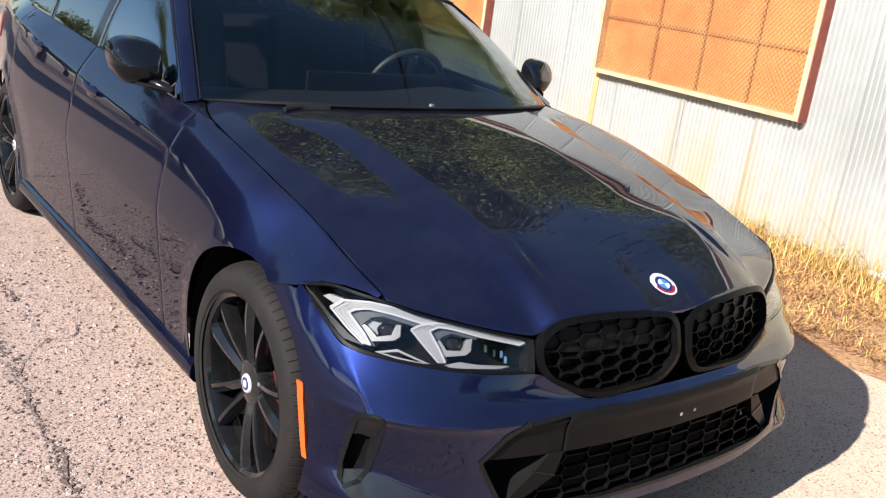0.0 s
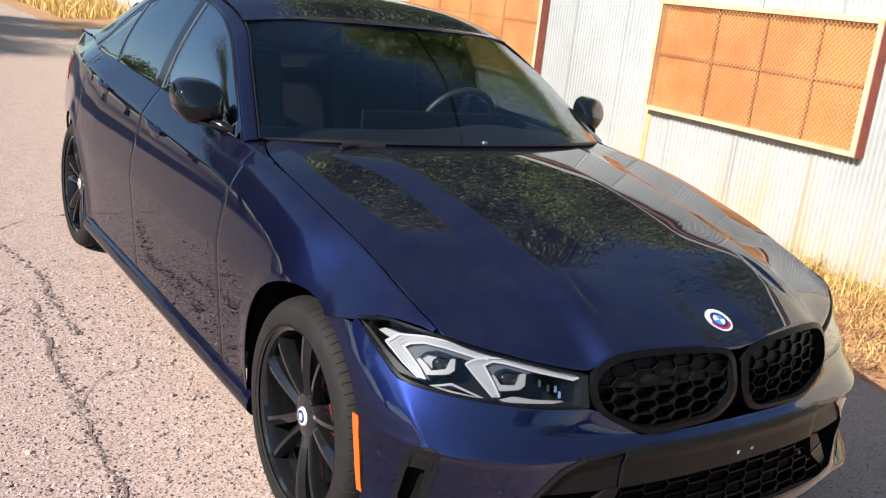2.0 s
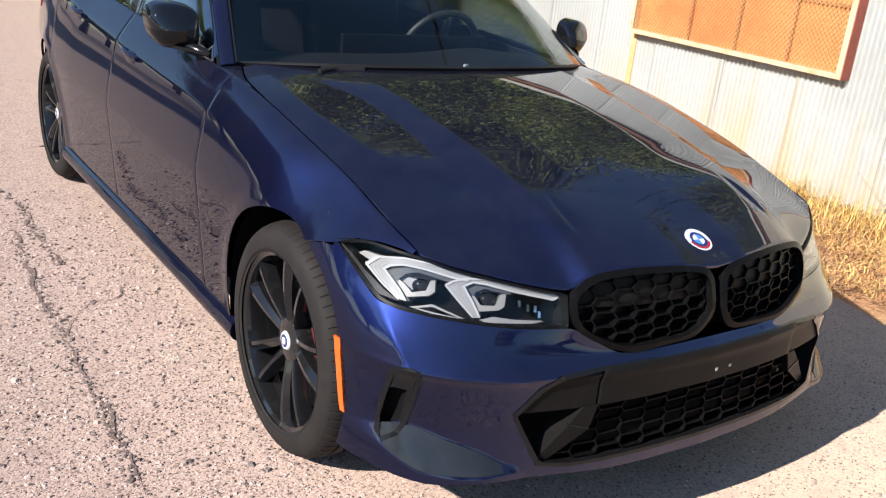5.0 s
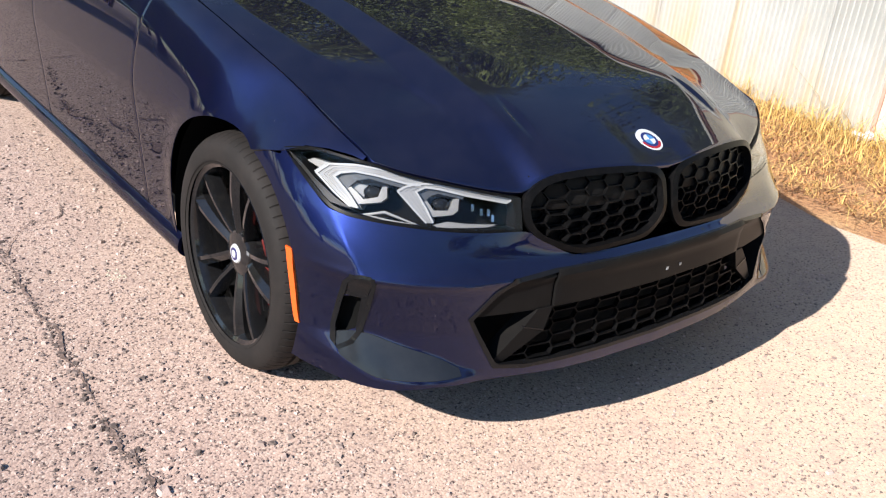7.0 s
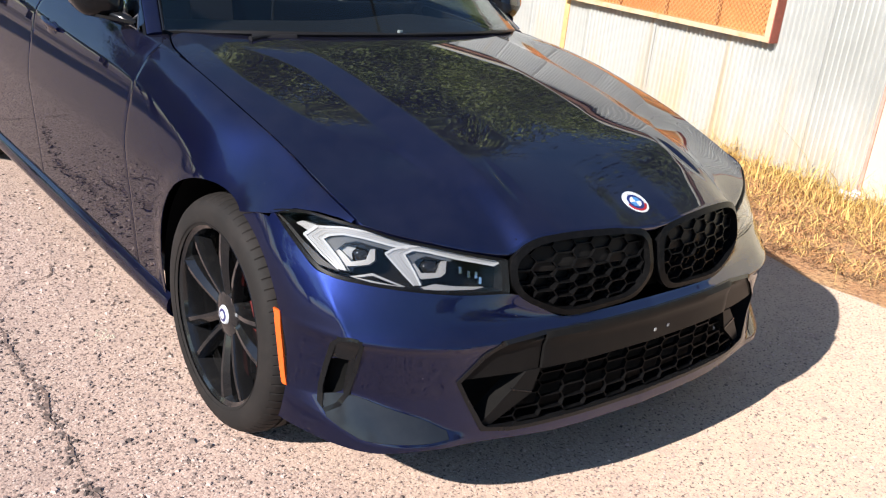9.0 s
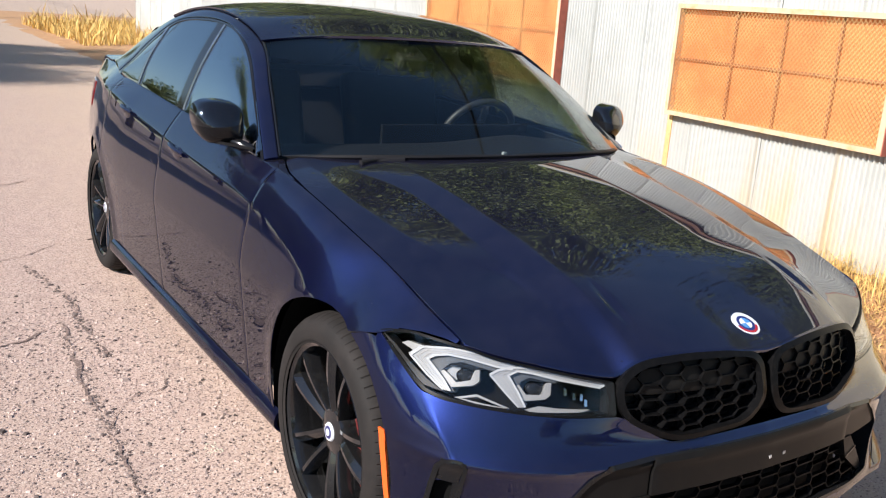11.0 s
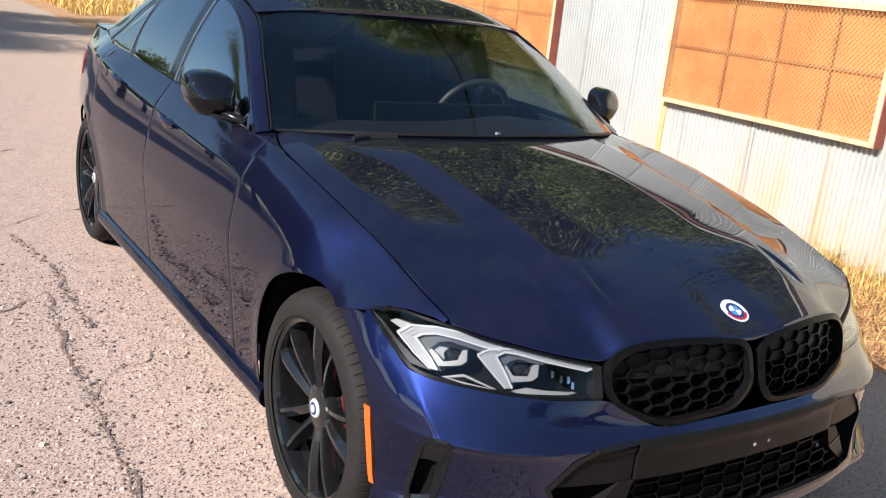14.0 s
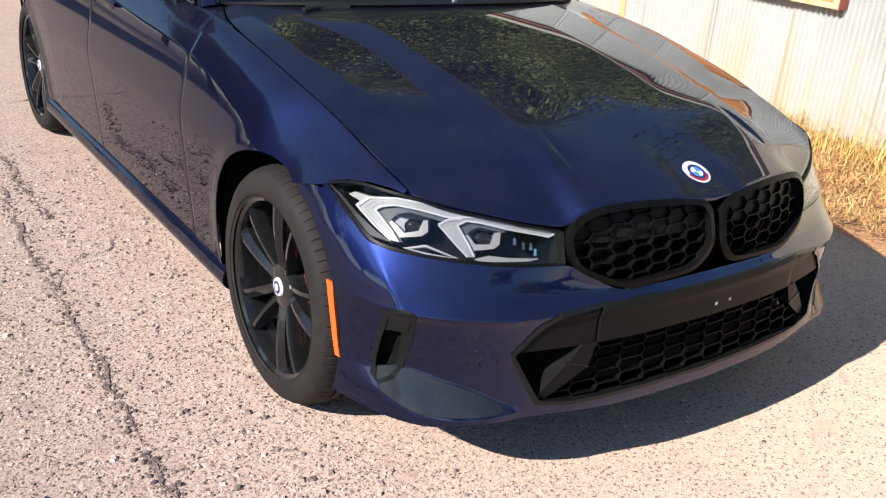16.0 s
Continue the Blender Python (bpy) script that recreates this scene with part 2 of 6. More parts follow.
def prism(points, way, bm=None):
    """A closed outline of 3D points swept along way."""
    bm = bm or bmesh.new()
    a = [bm.verts.new(p) for p in points]
    b = [bm.verts.new(Vector(p) + Vector(way)) for p in points]
    n = len(a)
    bm.faces.new(a[::-1])
    bm.faces.new(b)
    for i in range(n):
        bm.faces.new((a[i], a[(i + 1) % n], b[(i + 1) % n], b[i]))
    return bm


def tube(path, radius, sides=8, closed=False, bm=None, flat=1.0):
    """A round bar along a list of points; radius may be a list."""
    bm = bm or bmesh.new()
    pts = [Vector(p) for p in path]
    n = len(pts)
    rings, up = [], None
    for i, p in enumerate(pts):
        a = pts[(i - 1) % n] if closed or i else pts[0]
        b = pts[(i + 1) % n] if closed or i < n - 1 else pts[-1]
        d = (b - a).normalized()
        if up is None:
            up = d.orthogonal().normalized()
        up = (up - d * up.dot(d)).normalized()
        side = d.cross(up)
        r = radius[i] if isinstance(radius, (list, tuple)) else radius
        rings.append([bm.verts.new(p + (up * math.cos(k * math.tau / sides) * flat + side * math.sin(k * math.tau / sides)) * r) for k in range(sides)])
    for i in range(n if closed else n - 1):
        A, B = rings[i], rings[(i + 1) % n]
        for k in range(sides):
            bm.faces.new((A[k], A[(k + 1) % sides], B[(k + 1) % sides], B[k]))
    if not closed:
        bm.faces.new(rings[0][::-1])
        bm.faces.new(rings[-1])
    return bm


def box(x0, x1, y0, y1, z0, z1, bevel=0.0, bm=None, segments=2):
    bm2 = bmesh.new()
    bmesh.ops.create_cube(bm2, size=1.0)
    for v in bm2.verts:
        v.co = ((x0 + x1) / 2 + v.co.x * (x1 - x0), (y0 + y1) / 2 + v.co.y * (y1 - y0), (z0 + z1) / 2 + v.co.z * (z1 - z0))
    if bevel:
        bmesh.ops.bevel(bm2, geom=bm2.edges[:], offset=bevel, segments=segments, affect="EDGES", profile=0.6)
    if bm is None:
        return bm2
    tmp = bpy.data.meshes.new("t")
    bm2.to_mesh(tmp)
    bm2.free()
    bm.from_mesh(tmp)
    bpy.data.meshes.remove(tmp)
    return bm


def lathe(profile, steps=48, bm=None, closed=False):
    """Turns (radius, x) points round the x axis."""
    bm = bm or bmesh.new()
    rings = [[bm.verts.new((x, r * math.cos(k * math.tau / steps), r * math.sin(k * math.tau / steps))) for k in range(steps)] for r, x in profile]
    m = len(rings)
    for i in range(m if closed else m - 1):
        A, B = rings[i], rings[(i + 1) % m]
        for k in range(steps):
            bm.faces.new((A[k], A[(k + 1) % steps], B[(k + 1) % steps], B[k]))
    return bm


def cut(ob, cutters):
    """Cuts the bmeshes out of ob's mesh for good."""
    for bm in cutters:
        bmesh.ops.recalc_face_normals(bm, faces=bm.faces)
        me = bpy.data.meshes.new("cutter")
        bm.to_mesh(me)
        bm.free()
        tool = new("cutter", me)
        mod = ob.modifiers.new("cut", "BOOLEAN")
        mod.operation, mod.object, mod.solver = "DIFFERENCE", tool, "EXACT"
        got = bpy.data.meshes.new_from_object(ob.evaluated_get(bpy.context.evaluated_depsgraph_get()))
        ob.modifiers.clear()
        bpy.data.objects.remove(tool)
        bpy.data.meshes.remove(me)
        ob.data = got
    ob.data.materials.clear()
    ob.data.materials.append(ob_material[ob.name])
    ob.data.polygons.foreach_set("material_index", [0] * len(ob.data.polygons))
    ob.data.shade_smooth()
    ob.data.set_sharp_from_angle(angle=radians(38))


ob_material = {}
flipx = lambda fn: (lambda u, v: fn(u, v) * np.array((-1, 1, 1)))

# ---- the setting ----


def stone_mat(name, tones, gap, scale, relief, patch):
    """Chip-seal: rounded stones of several tones in a darker binder; patch: colour of a broad paler wear."""
    m = bpy.data.materials.new(name)
    m.use_nodes = True
    n, l = m.node_tree.nodes, m.node_tree.links
    p = n["Principled BSDF"]
    p.inputs["Roughness"].default_value = 0.88
    p.inputs["Diffuse Roughness"].default_value = 1.0
    geo = n.new("ShaderNodeNewGeometry")
    warp = n.new("ShaderNodeTexNoise")
    warp.inputs["Scale"].default_value = 30
    l.new(geo.outputs["Position"], warp.inputs["Vector"])
    add = n.new("ShaderNodeVectorMath")
    add.operation = "MULTIPLY_ADD"
    add.inputs[1].default_value = (0.005, 0.005, 0.0)
    l.new(warp.outputs["Color"], add.inputs[0])
    l.new(geo.outputs["Position"], add.inputs[2])
    flat = n.new("ShaderNodeVectorMath")
    flat.operation = "MULTIPLY"
    flat.inputs[1].default_value = (1, 1, 0)
    l.new(add.outputs[0], flat.inputs[0])
    cell = n.new("ShaderNodeTexVoronoi")
    cell.inputs["Scale"].default_value = scale
    l.new(flat.outputs[0], cell.inputs["Vector"])
    sep = n.new("ShaderNodeSeparateColor")
    l.new(cell.outputs["Color"], sep.inputs[0])
    ramp = n.new("ShaderNodeValToRGB")
    ramp.color_ramp.interpolation = "LINEAR"
    els = ramp.color_ramp.elements
    while len(els) < len(tones):
        els.new(0.5)
    for e, (at, c) in zip(els, tones):
        e.position, e.color = at, (*c, 1)
    l.new(sep.outputs[0], ramp.inputs[0])
    big = n.new("ShaderNodeTexNoise")
    big.inputs["Scale"].default_value = 0.55
    big.inputs["Detail"].default_value = 5
    l.new(geo.outputs["Position"], big.inputs["Vector"])
    place = n.new("ShaderNodeSeparateXYZ")
    l.new(geo.outputs["Position"], place.inputs[0])
    east = n.new("ShaderNodeMapRange")
    east.inputs["From Min"].default_value = -1.1
    east.inputs["From Max"].default_value = 0.9
    l.new(place.outputs[0], east.inputs["Value"])
    both = n.new("ShaderNodeMath")
    both.operation = "MULTIPLY_ADD"
    both.inputs[1].default_value = 0.9
    l.new(big.outputs["Fac"], both.inputs[0])
    l.new(east.outputs[0], both.inputs[2])
    rng = n.new("ShaderNodeMapRange")
    rng.inputs["From Min"].default_value = 0.30
    rng.inputs["From Max"].default_value = 1.35
    rng.inputs["To Max"].default_value = 0.85
    l.new(both.outputs[0], rng.inputs["Value"])
    mix = n.new("ShaderNodeMix")
    mix.data_type = "RGBA"
    l.new(rng.outputs[0], mix.inputs["Factor"])
    l.new(ramp.outputs[0], mix.inputs[6])
    mix.inputs[7].default_value = (*patch, 1)
    edge = n.new("ShaderNodeMapRange")
    edge.inputs["From Min"].default_value = 0.52
    edge.inputs["From Max"].default_value = 0.95
    l.new(cell.outputs["Distance"], edge.inputs["Value"])
    dark = n.new("ShaderNodeMix")
    dark.data_type = "RGBA"
    dark.inputs[7].default_value = (*gap, 1)
    l.new(edge.outputs[0], dark.inputs["Factor"])
    l.new(mix.outputs[2], dark.inputs[6])
    pits = n.new("ShaderNodeTexNoise")
    pits.inputs["Scale"].default_value = 85
    pits.inputs["Detail"].default_value = 3
    l.new(geo.outputs["Position"], pits.inputs["Vector"])
    pr = n.new("ShaderNodeMapRange")
    pr.inputs["From Min"].default_value = 0.60
    pr.inputs["From Max"].default_value = 0.64
    l.new(pits.outputs["Fac"], pr.inputs["Value"])
    dark2 = n.new("ShaderNodeMix")
    dark2.data_type = "RGBA"
    dark2.inputs[7].default_value = (0.13, 0.092, 0.082, 1)
    l.new(pr.outputs[0], dark2.inputs["Factor"])
    l.new(dark.outputs[2], dark2.inputs[6])
    blot = n.new("ShaderNodeTexNoise")
    blot.inputs["Scale"].default_value = 7
    blot.inputs["Detail"].default_value = 8
    blot.inputs["Roughness"].default_value = 0.72
    l.new(geo.outputs["Position"], blot.inputs["Vector"])
    br = n.new("ShaderNodeMapRange")
    br.inputs["From Min"].default_value = 0.50
    br.inputs["From Max"].default_value = 0.72
    br.inputs["To Max"].default_value = 0.55
    l.new(blot.outputs["Fac"], br.inputs["Value"])
    dark3 = n.new("ShaderNodeMix")
    dark3.data_type = "RGBA"
    dark3.inputs[7].default_value = (0.33, 0.235, 0.205, 1)
    l.new(br.outputs[0], dark3.inputs["Factor"])
    l.new(dark2.outputs[2], dark3.inputs[6])
    l.new(dark3.outputs[2], p.inputs["Base Color"])
    bump = n.new("ShaderNodeBump")
    bump.invert = True
    bump.inputs["Strength"].default_value = 1.0
    bump.inputs["Distance"].default_value = relief
    l.new(cell.outputs["Distance"], bump.inputs["Height"])
    l.new(bump.outputs[0], p.inputs["Normal"])
    return m


def rusty_tin(name):
    """Galvanised sheet, pale, with rust runs that are thickest near the foot."""
    m = mat(name, (0.61, 0.62, 0.60), 0.45, 0.3, mottle=[(0.8, (0.49, 0.50, 0.48), 0.42, 0.62)])
    n, l = m.node_tree.nodes, m.node_tree.links
    p = n["Principled BSDF"]
    was = p.inputs["Base Color"].links[0].from_socket
    geo = n.new("ShaderNodeNewGeometry")
    sq = n.new("ShaderNodeVectorMath")
    sq.operation = "MULTIPLY"
    sq.inputs[1].default_value = (7, 7, 0.7)
    l.new(geo.outputs["Position"], sq.inputs[0])
    run = n.new("ShaderNodeTexNoise")
    run.inputs["Scale"].default_value = 1.0
    run.inputs["Detail"].default_value = 7
    run.inputs["Roughness"].default_value = 0.65
    l.new(sq.outputs[0], run.inputs["Vector"])
    z = n.new("ShaderNodeSeparateXYZ")
    l.new(geo.outputs["Position"], z.inputs[0])
    up = n.new("ShaderNodeMapRange")
    up.inputs["From Min"].default_value = 0.0
    up.inputs["From Max"].default_value = 0.9
    up.inputs["To Min"].default_value = 0.27
    up.inputs["To Max"].default_value = -0.02
    l.new(z.outputs[2], up.inputs["Value"])
    sm = n.new("ShaderNodeMath")
    l.new(run.outputs["Fac"], sm.inputs[0])
    l.new(up.outputs[0], sm.inputs[1])
    rng = n.new("ShaderNodeMapRange")
    rng.inputs["From Min"].default_value = 0.60
    rng.inputs["From Max"].default_value = 0.84
    rng.inputs["To Max"].default_value = 0.5
    l.new(sm.outputs[0], rng.inputs["Value"])
    mix = n.new("ShaderNodeMix")
    mix.data_type = "RGBA"
    mix.inputs[7].default_value = (0.72, 0.53, 0.27, 1)
    l.new(rng.outputs[0], mix.inputs["Factor"])
    l.new(was, mix.inputs[6])
    l.new(mix.outputs[2], p.inputs["Base Color"])
    return m


M["asphalt"] = stone_mat("pink_chip_seal_asphalt", [(0.0, (0.15, 0.11, 0.10)), (0.10, (0.25, 0.18, 0.16)), (0.20, (0.49, 0.353, 0.30)), (0.60, (0.53, 0.385, 0.325)), (0.88, (0.565, 0.43, 0.363)), (1.0, (0.66, 0.555, 0.49))],
                         (0.39, 0.275, 0.235), 150, 0.0020, (0.505, 0.388, 0.288))
M["stone"] = mat("loose_road_chippings", (0.46, 0.35, 0.305), 0.85, spread=0.45)
M["dark_stone"] = mat("dark_road_chippings", (0.17, 0.13, 0.115), 0.85, spread=0.5)
M["crack"] = mat("dirt_filled_crack", (0.17, 0.12, 0.10), 0.95, mottle=[(90, (0.36, 0.25, 0.21), 0.48, 0.62)])
M["tin"] = rusty_tin("galvanised_corrugated_sheet")
M["cream_sheet"] = mat("cream_painted_sheet", (0.60, 0.55, 0.43), 0.6, mottle=[(3, (0.66, 0.60, 0.46), 0.45, 0.7)])
M["board"] = mat("orange_primer_board", (0.70, 0.27, 0.085), 0.8, mottle=[(5, (0.62, 0.22, 0.07), 0.42, 0.7), (60, (0.76, 0.36, 0.15), 0.5, 0.75)])
M["rust_mesh"] = mat("rusty_cream_expanded_metal", (0.74, 0.52, 0.24), 0.7, mottle=[(2, (0.60, 0.30, 0.13), 0.45, 0.65), (30, (0.45, 0.18, 0.08), 0.58, 0.75)])
M["frame"] = mat("cream_painted_angle_iron", (0.60, 0.47, 0.32), 0.6, mottle=[(9, (0.62, 0.36, 0.18), 0.5, 0.68)])
M["rust"] = mat("brown_rusted_bar", (0.38, 0.17, 0.07), 0.8, mottle=[(20, (0.25, 0.10, 0.05), 0.45, 0.7)])
M["red_iron"] = mat("red_oxide_iron", (0.45, 0.13, 0.09), 0.65, mottle=[(12, (0.30, 0.09, 0.06), 0.4, 0.7)])
M["pink_iron"] = mat("faded_pink_iron", (0.58, 0.36, 0.30), 0.65, mottle=[(12, (0.48, 0.26, 0.20), 0.4, 0.7)])
M["dirt"] = mat("dry_reddish_dirt", (0.46, 0.25, 0.125), 0.95, mottle=[(3, (0.55, 0.34, 0.17), 0.4, 0.65), (45, (0.26, 0.14, 0.08), 0.5, 0.66)], bump=(40, 0.9, 0.02))
M["straw"] = mat("dry_straw_grass", (0.66, 0.45, 0.15), 0.75, spread=0.40)
M["litter"] = mat("dead_stalks_and_leaves", (0.46, 0.24, 0.10), 0.8, spread=0.6)
M["paper"] = mat("crumpled_pale_paper", (0.72, 0.72, 0.76), 0.6)
M["fascia"] = mat("brown_roof_fascia", (0.22, 0.11, 0.07), 0.7, mottle=[(6, (0.30, 0.16, 0.10), 0.4, 0.7)])
M["bark"] = mat("grey_brown_bark", (0.12, 0.085, 0.06), 0.9, mottle=[(9, (0.07, 0.05, 0.035), 0.4, 0.7)], bump=(25, 0.8, 0.03))
M["leaf"] = mat("olive_green_leaves", (0.185, 0.225, 0.055), 0.6, spread=0.3)
M["leaf_dark"] = mat("deep_green_leaves", (0.125, 0.165, 0.042), 0.6, spread=0.3)
M["wire"] = mat("black_cable", (0.02, 0.02, 0.02), 0.6)

bm = bmesh.new()
bmesh.ops.create_grid(bm, x_segments=2, y_segments=2, size=600)
road = tagged(part("road", bm, M["asphalt"]), "sunlit pinkish chip-seal asphalt with dark cracks", "road", kind="structure")

rng = np.random.default_rng(5)


def mesh_stuff(name, verts, faces, material, label, category, parent=None):
    me = bpy.data.meshes.new(name)
    me.from_pydata(verts.tolist() if isinstance(verts, np.ndarray) else verts, [], faces.tolist() if isinstance(faces, np.ndarray) else faces)
    me.materials.append(material)
    ob = new(name, me)
    return tagged(ob, label, category, kind="stuff")


def scatter_stones(count, x0, x1, y0, y1, size):
    """Small five-sided chips half sunk in the road."""
    c = np.stack([rng.uniform(x0, x1, count), rng.uniform(y0, y1, count)], 1)
    s = size * rng.lognormal(0, 0.38, count)
    a0 = rng.uniform(0, math.tau, count)
    k = 5
    ang = a0[:, None] + np.arange(k) * math.tau / k + rng.uniform(-0.35, 0.35, (count, k))
    r = s[:, None] * rng.uniform(0.75, 1.25, (count, k))
    base = np.stack([c[:, :1] + r * np.cos(ang), c[:, 1:] + r * np.sin(ang), np.full((count, k), -0.001)], 2)
    ztop = s[:, None] * rng.uniform(0.3, 0.6, (count, 1)) + rng.uniform(-0.15, 0.15, (count, k)) * s[:, None]
    top = np.stack([c[:, :1] + 0.6 * r * np.cos(ang), c[:, 1:] + 0.6 * r * np.sin(ang), ztop], 2)
    v = np.concatenate([base, top], 1).reshape(-1, 3)
    i0 = np.arange(count) * 2 * k
    faces = []
    for j in range(k):
        jj = (j + 1) % k
        faces.append(np.stack([i0 + j, i0 + jj, i0 + k + jj, i0 + k + j], 1))
    side_f = np.concatenate(faces).tolist()
    cap = (i0[:, None] + k + np.arange(k)).tolist()
    return v, side_f + cap


v, f = scatter_stones(9000, -2.2, -0.75, -1.3, 2.2, 0.0048)
mesh_stuff("loose_chippings", v, f, M["stone"], "pink and grey stone chips bedded in the asphalt", "gravel")
v, f = scatter_stones(9000, -0.9, 2.0, -1.7, -0.35, 0.0030)
mesh_stuff("loose_chippings", v, f, M["stone"], "pale stone chips bedded in the asphalt", "gravel")


def crack(points, width, seed):
    r = random.Random(seed)
    c = spline(points)
    n = len(points) * 26
    bm = bmesh.new()
    last = None
    for i in range(n + 1):
        p = c(i / n)
        q = c(min(i / n + 0.01, 1)) - c(max(i / n - 0.01, 0))
        d = Vector((q[0], q[1])).normalized()
        s = Vector((-d.y, d.x))
        w = width * max(0.05, 0.5 + 1.6 * noise.noise((p[0] * 6, p[1] * 6, seed)) + 0.8 * noise.noise((p[0] * 31, p[1] * 31, seed))) * (0.15 if i in (0, n) else 1)
        o = Vector((p[0], p[1])) + s * (noise.noise((p[0] * 7, p[1] * 7, seed + 5)) * 0.03 + r.uniform(-0.004, 0.004))
        row = [bm.verts.new((*(o + s * w), 0.004)), bm.verts.new((*o, 0.0035)), bm.verts.new((*(o - s * w), 0.004))]
        if last:
            bm.faces.new((last[0], last[1], row[1], row[0]))
            bm.faces.new((last[1], last[2], row[2], row[1]))
        last = row
    part("crack", bm, M["crack"], road)


def crumbs(points, count, seed, size=0.0055, spread=0.016):
    """Dark broken chips that lie along a crack."""
    global rng
    keep, rng = rng, np.random.default_rng(seed)
    v, f = scatter_stones(count, 0, 1, 0, 1, size)
    c = spline(points)
    for i in range(count):
        u = rng.uniform()
        u += 0.05 * math.sin(u * 90)
        p = c(min(max(u, 0), 1))
        at = v[i * 10:i * 10 + 10, :2]
        at += np.array((p[0], p[1])) + rng.normal(0, spread, 2) - at.mean(axis=0)
    rng = keep
    return mesh_stuff("crack_chippings", v, f, M["dark_stone"], "dark broken stone chips along a crack in the asphalt", "gravel")


crumbs([(-1.20, 2.05), (-1.235, 1.42), (-1.24, 0.92), (-1.254, 0.52), (-1.262, 0.2), (-1.278, -0.2), (-1.27, -0.44), (-1.29, -1.1)], 560, 31)
crumbs([(-1.222, 3.0), (-1.152, 2.67), (-1.10, 2.38), (-1.122, 2.15), (-1.109, 1.89), (-1.111, 1.60)], 260, 32)
v, f = scatter_stones(3000, -2.2, -0.75, -1.3, 2.6, 0.0045)
mesh_stuff("dark_chippings", v, f, M["dark_stone"], "dark stone chips bedded in the pink asphalt", "gravel")
# pale chips in place of a whitish scuff mark on the road
v, f = scatter_stones(38, -1.005, -0.945, 0.61, 0.69, 0.0040)
mesh_stuff("pale_chippings", v, f, M["cream_sheet"], "pale chips standing for a small whitish scuff on the asphalt", "gravel")
v, f = scatter_stones(1100, -0.9, 2.0, -1.7, -0.35, 0.0026)
mesh_stuff("dark_chippings", v, f, M["dark_stone"], "dark stone chips bedded in the pale asphalt", "gravel")
crack([(-1.20, 2.05), (-1.235, 1.42), (-1.24, 0.92), (-1.254, 0.52), (-1.262, 0.2), (-1.278, -0.2), (-1.27, -0.44), (-1.29, -1.1), (-1.25, -2.2), (-1.3, -4)], 0.008, 1)
crack([(-1.222, 3.0), (-1.152, 2.67), (-1.10, 2.38), (-1.122, 2.15), (-1.29, 1.97), (-1.42, 1.86), (-1.7, 1.8)], 0.005, 2)
crack([(-1.122, 2.15), (-1.109, 1.89), (-1.111, 1.60)], 0.006, 3)
crack([(-1.9, 4.7), (-0.97, 5.2), (-0.71, 5.35), (-0.39, 5.52), (0.6, 5.8)], 0.008, 4)
crack([(-1.7, 2.95), (-1.24, 3.17), (-1.05, 3.32), (-0.77, 3.47), (-0.3, 3.5)], 0.007, 5)
crack([(-1.25, 0.92), (-1.1, 1.15), (-0.98, 1.2), (-0.9, 1.5)], 0.0025, 6)

# verge of dirt along the wall
bm = bmesh.new()
rows = []
for i in range(121):
    y = -7 + 34 * i / 120
    e = 1.95 + 0.12 * (y + 0.4) * (0.4 if y > -0.4 else -0.8) / (1 + abs(y) * 0.35) + 0.16 * noise.noise((y * 1.4, 0, 3)) + 0.05 * noise.noise((y * 7, 2, 3))
    row = []
    for j in range(13):
        t = j / 12
        x = e + (4.9 - e) * t
        z = 0.003 + 0.05 * min(t * 2.2, 1) * (1 + noise.noise((x * 2, y * 2, 1))) if j else 0.0
        row.append(bm.verts.new((x, y, z)))
    rows.append(row)
for a, b in zip(rows, rows[1:]):
    for j in range(12):
        bm.faces.new((a[j], a[j + 1], b[j + 1], b[j]))
tagged(part("verge", bm, M["dirt"]), "strip of dry reddish dirt between asphalt and wall", "ground", kind="structure")

WALL = lambda y: 3.335 + 0.0617 * (y - 1.118)     # the sheet wall's line in plan
WOUT = Vector((-1, 0.0617, 0)).normalized()       # towards the road
WTURN = Matrix.Translation((WALL(0), 0, 0)) @ pose(0, 0, 0, 0, 0, -math.degrees(math.atan(0.0617)))


def on_wall(y, z, out=0.0):
    return Vector((WALL(y), y, z)) + WOUT * out


EAVE = 2.62
PITCH = 0.038        # of the corrugation
wall = empty("wall_east", "weathered galvanised corrugated metal wall with rust streaks", "wall", kind="structure")


def sheet(y0, y1, z0, z1, out, tilt):
    n = int((y1 - y0) / PITCH * 8)
    bm = bmesh.new()
    cols = []
    for i in range(n + 1):
        y = y0 + (y1 - y0) * i / n
        d = out + 0.0135 * math.sin(math.tau * (y - y0) / PITCH) + (0.006 if i in (0, n) else 0)
        cols.append([bm.verts.new(on_wall(y + tilt * z, z, d)) for z in (z0, z1)])
    for a, b in zip(cols, cols[1:]):
        bm.faces.new((a[0], b[0], b[1], a[1]))
    return part("sheet", bm, M["tin"], wall)


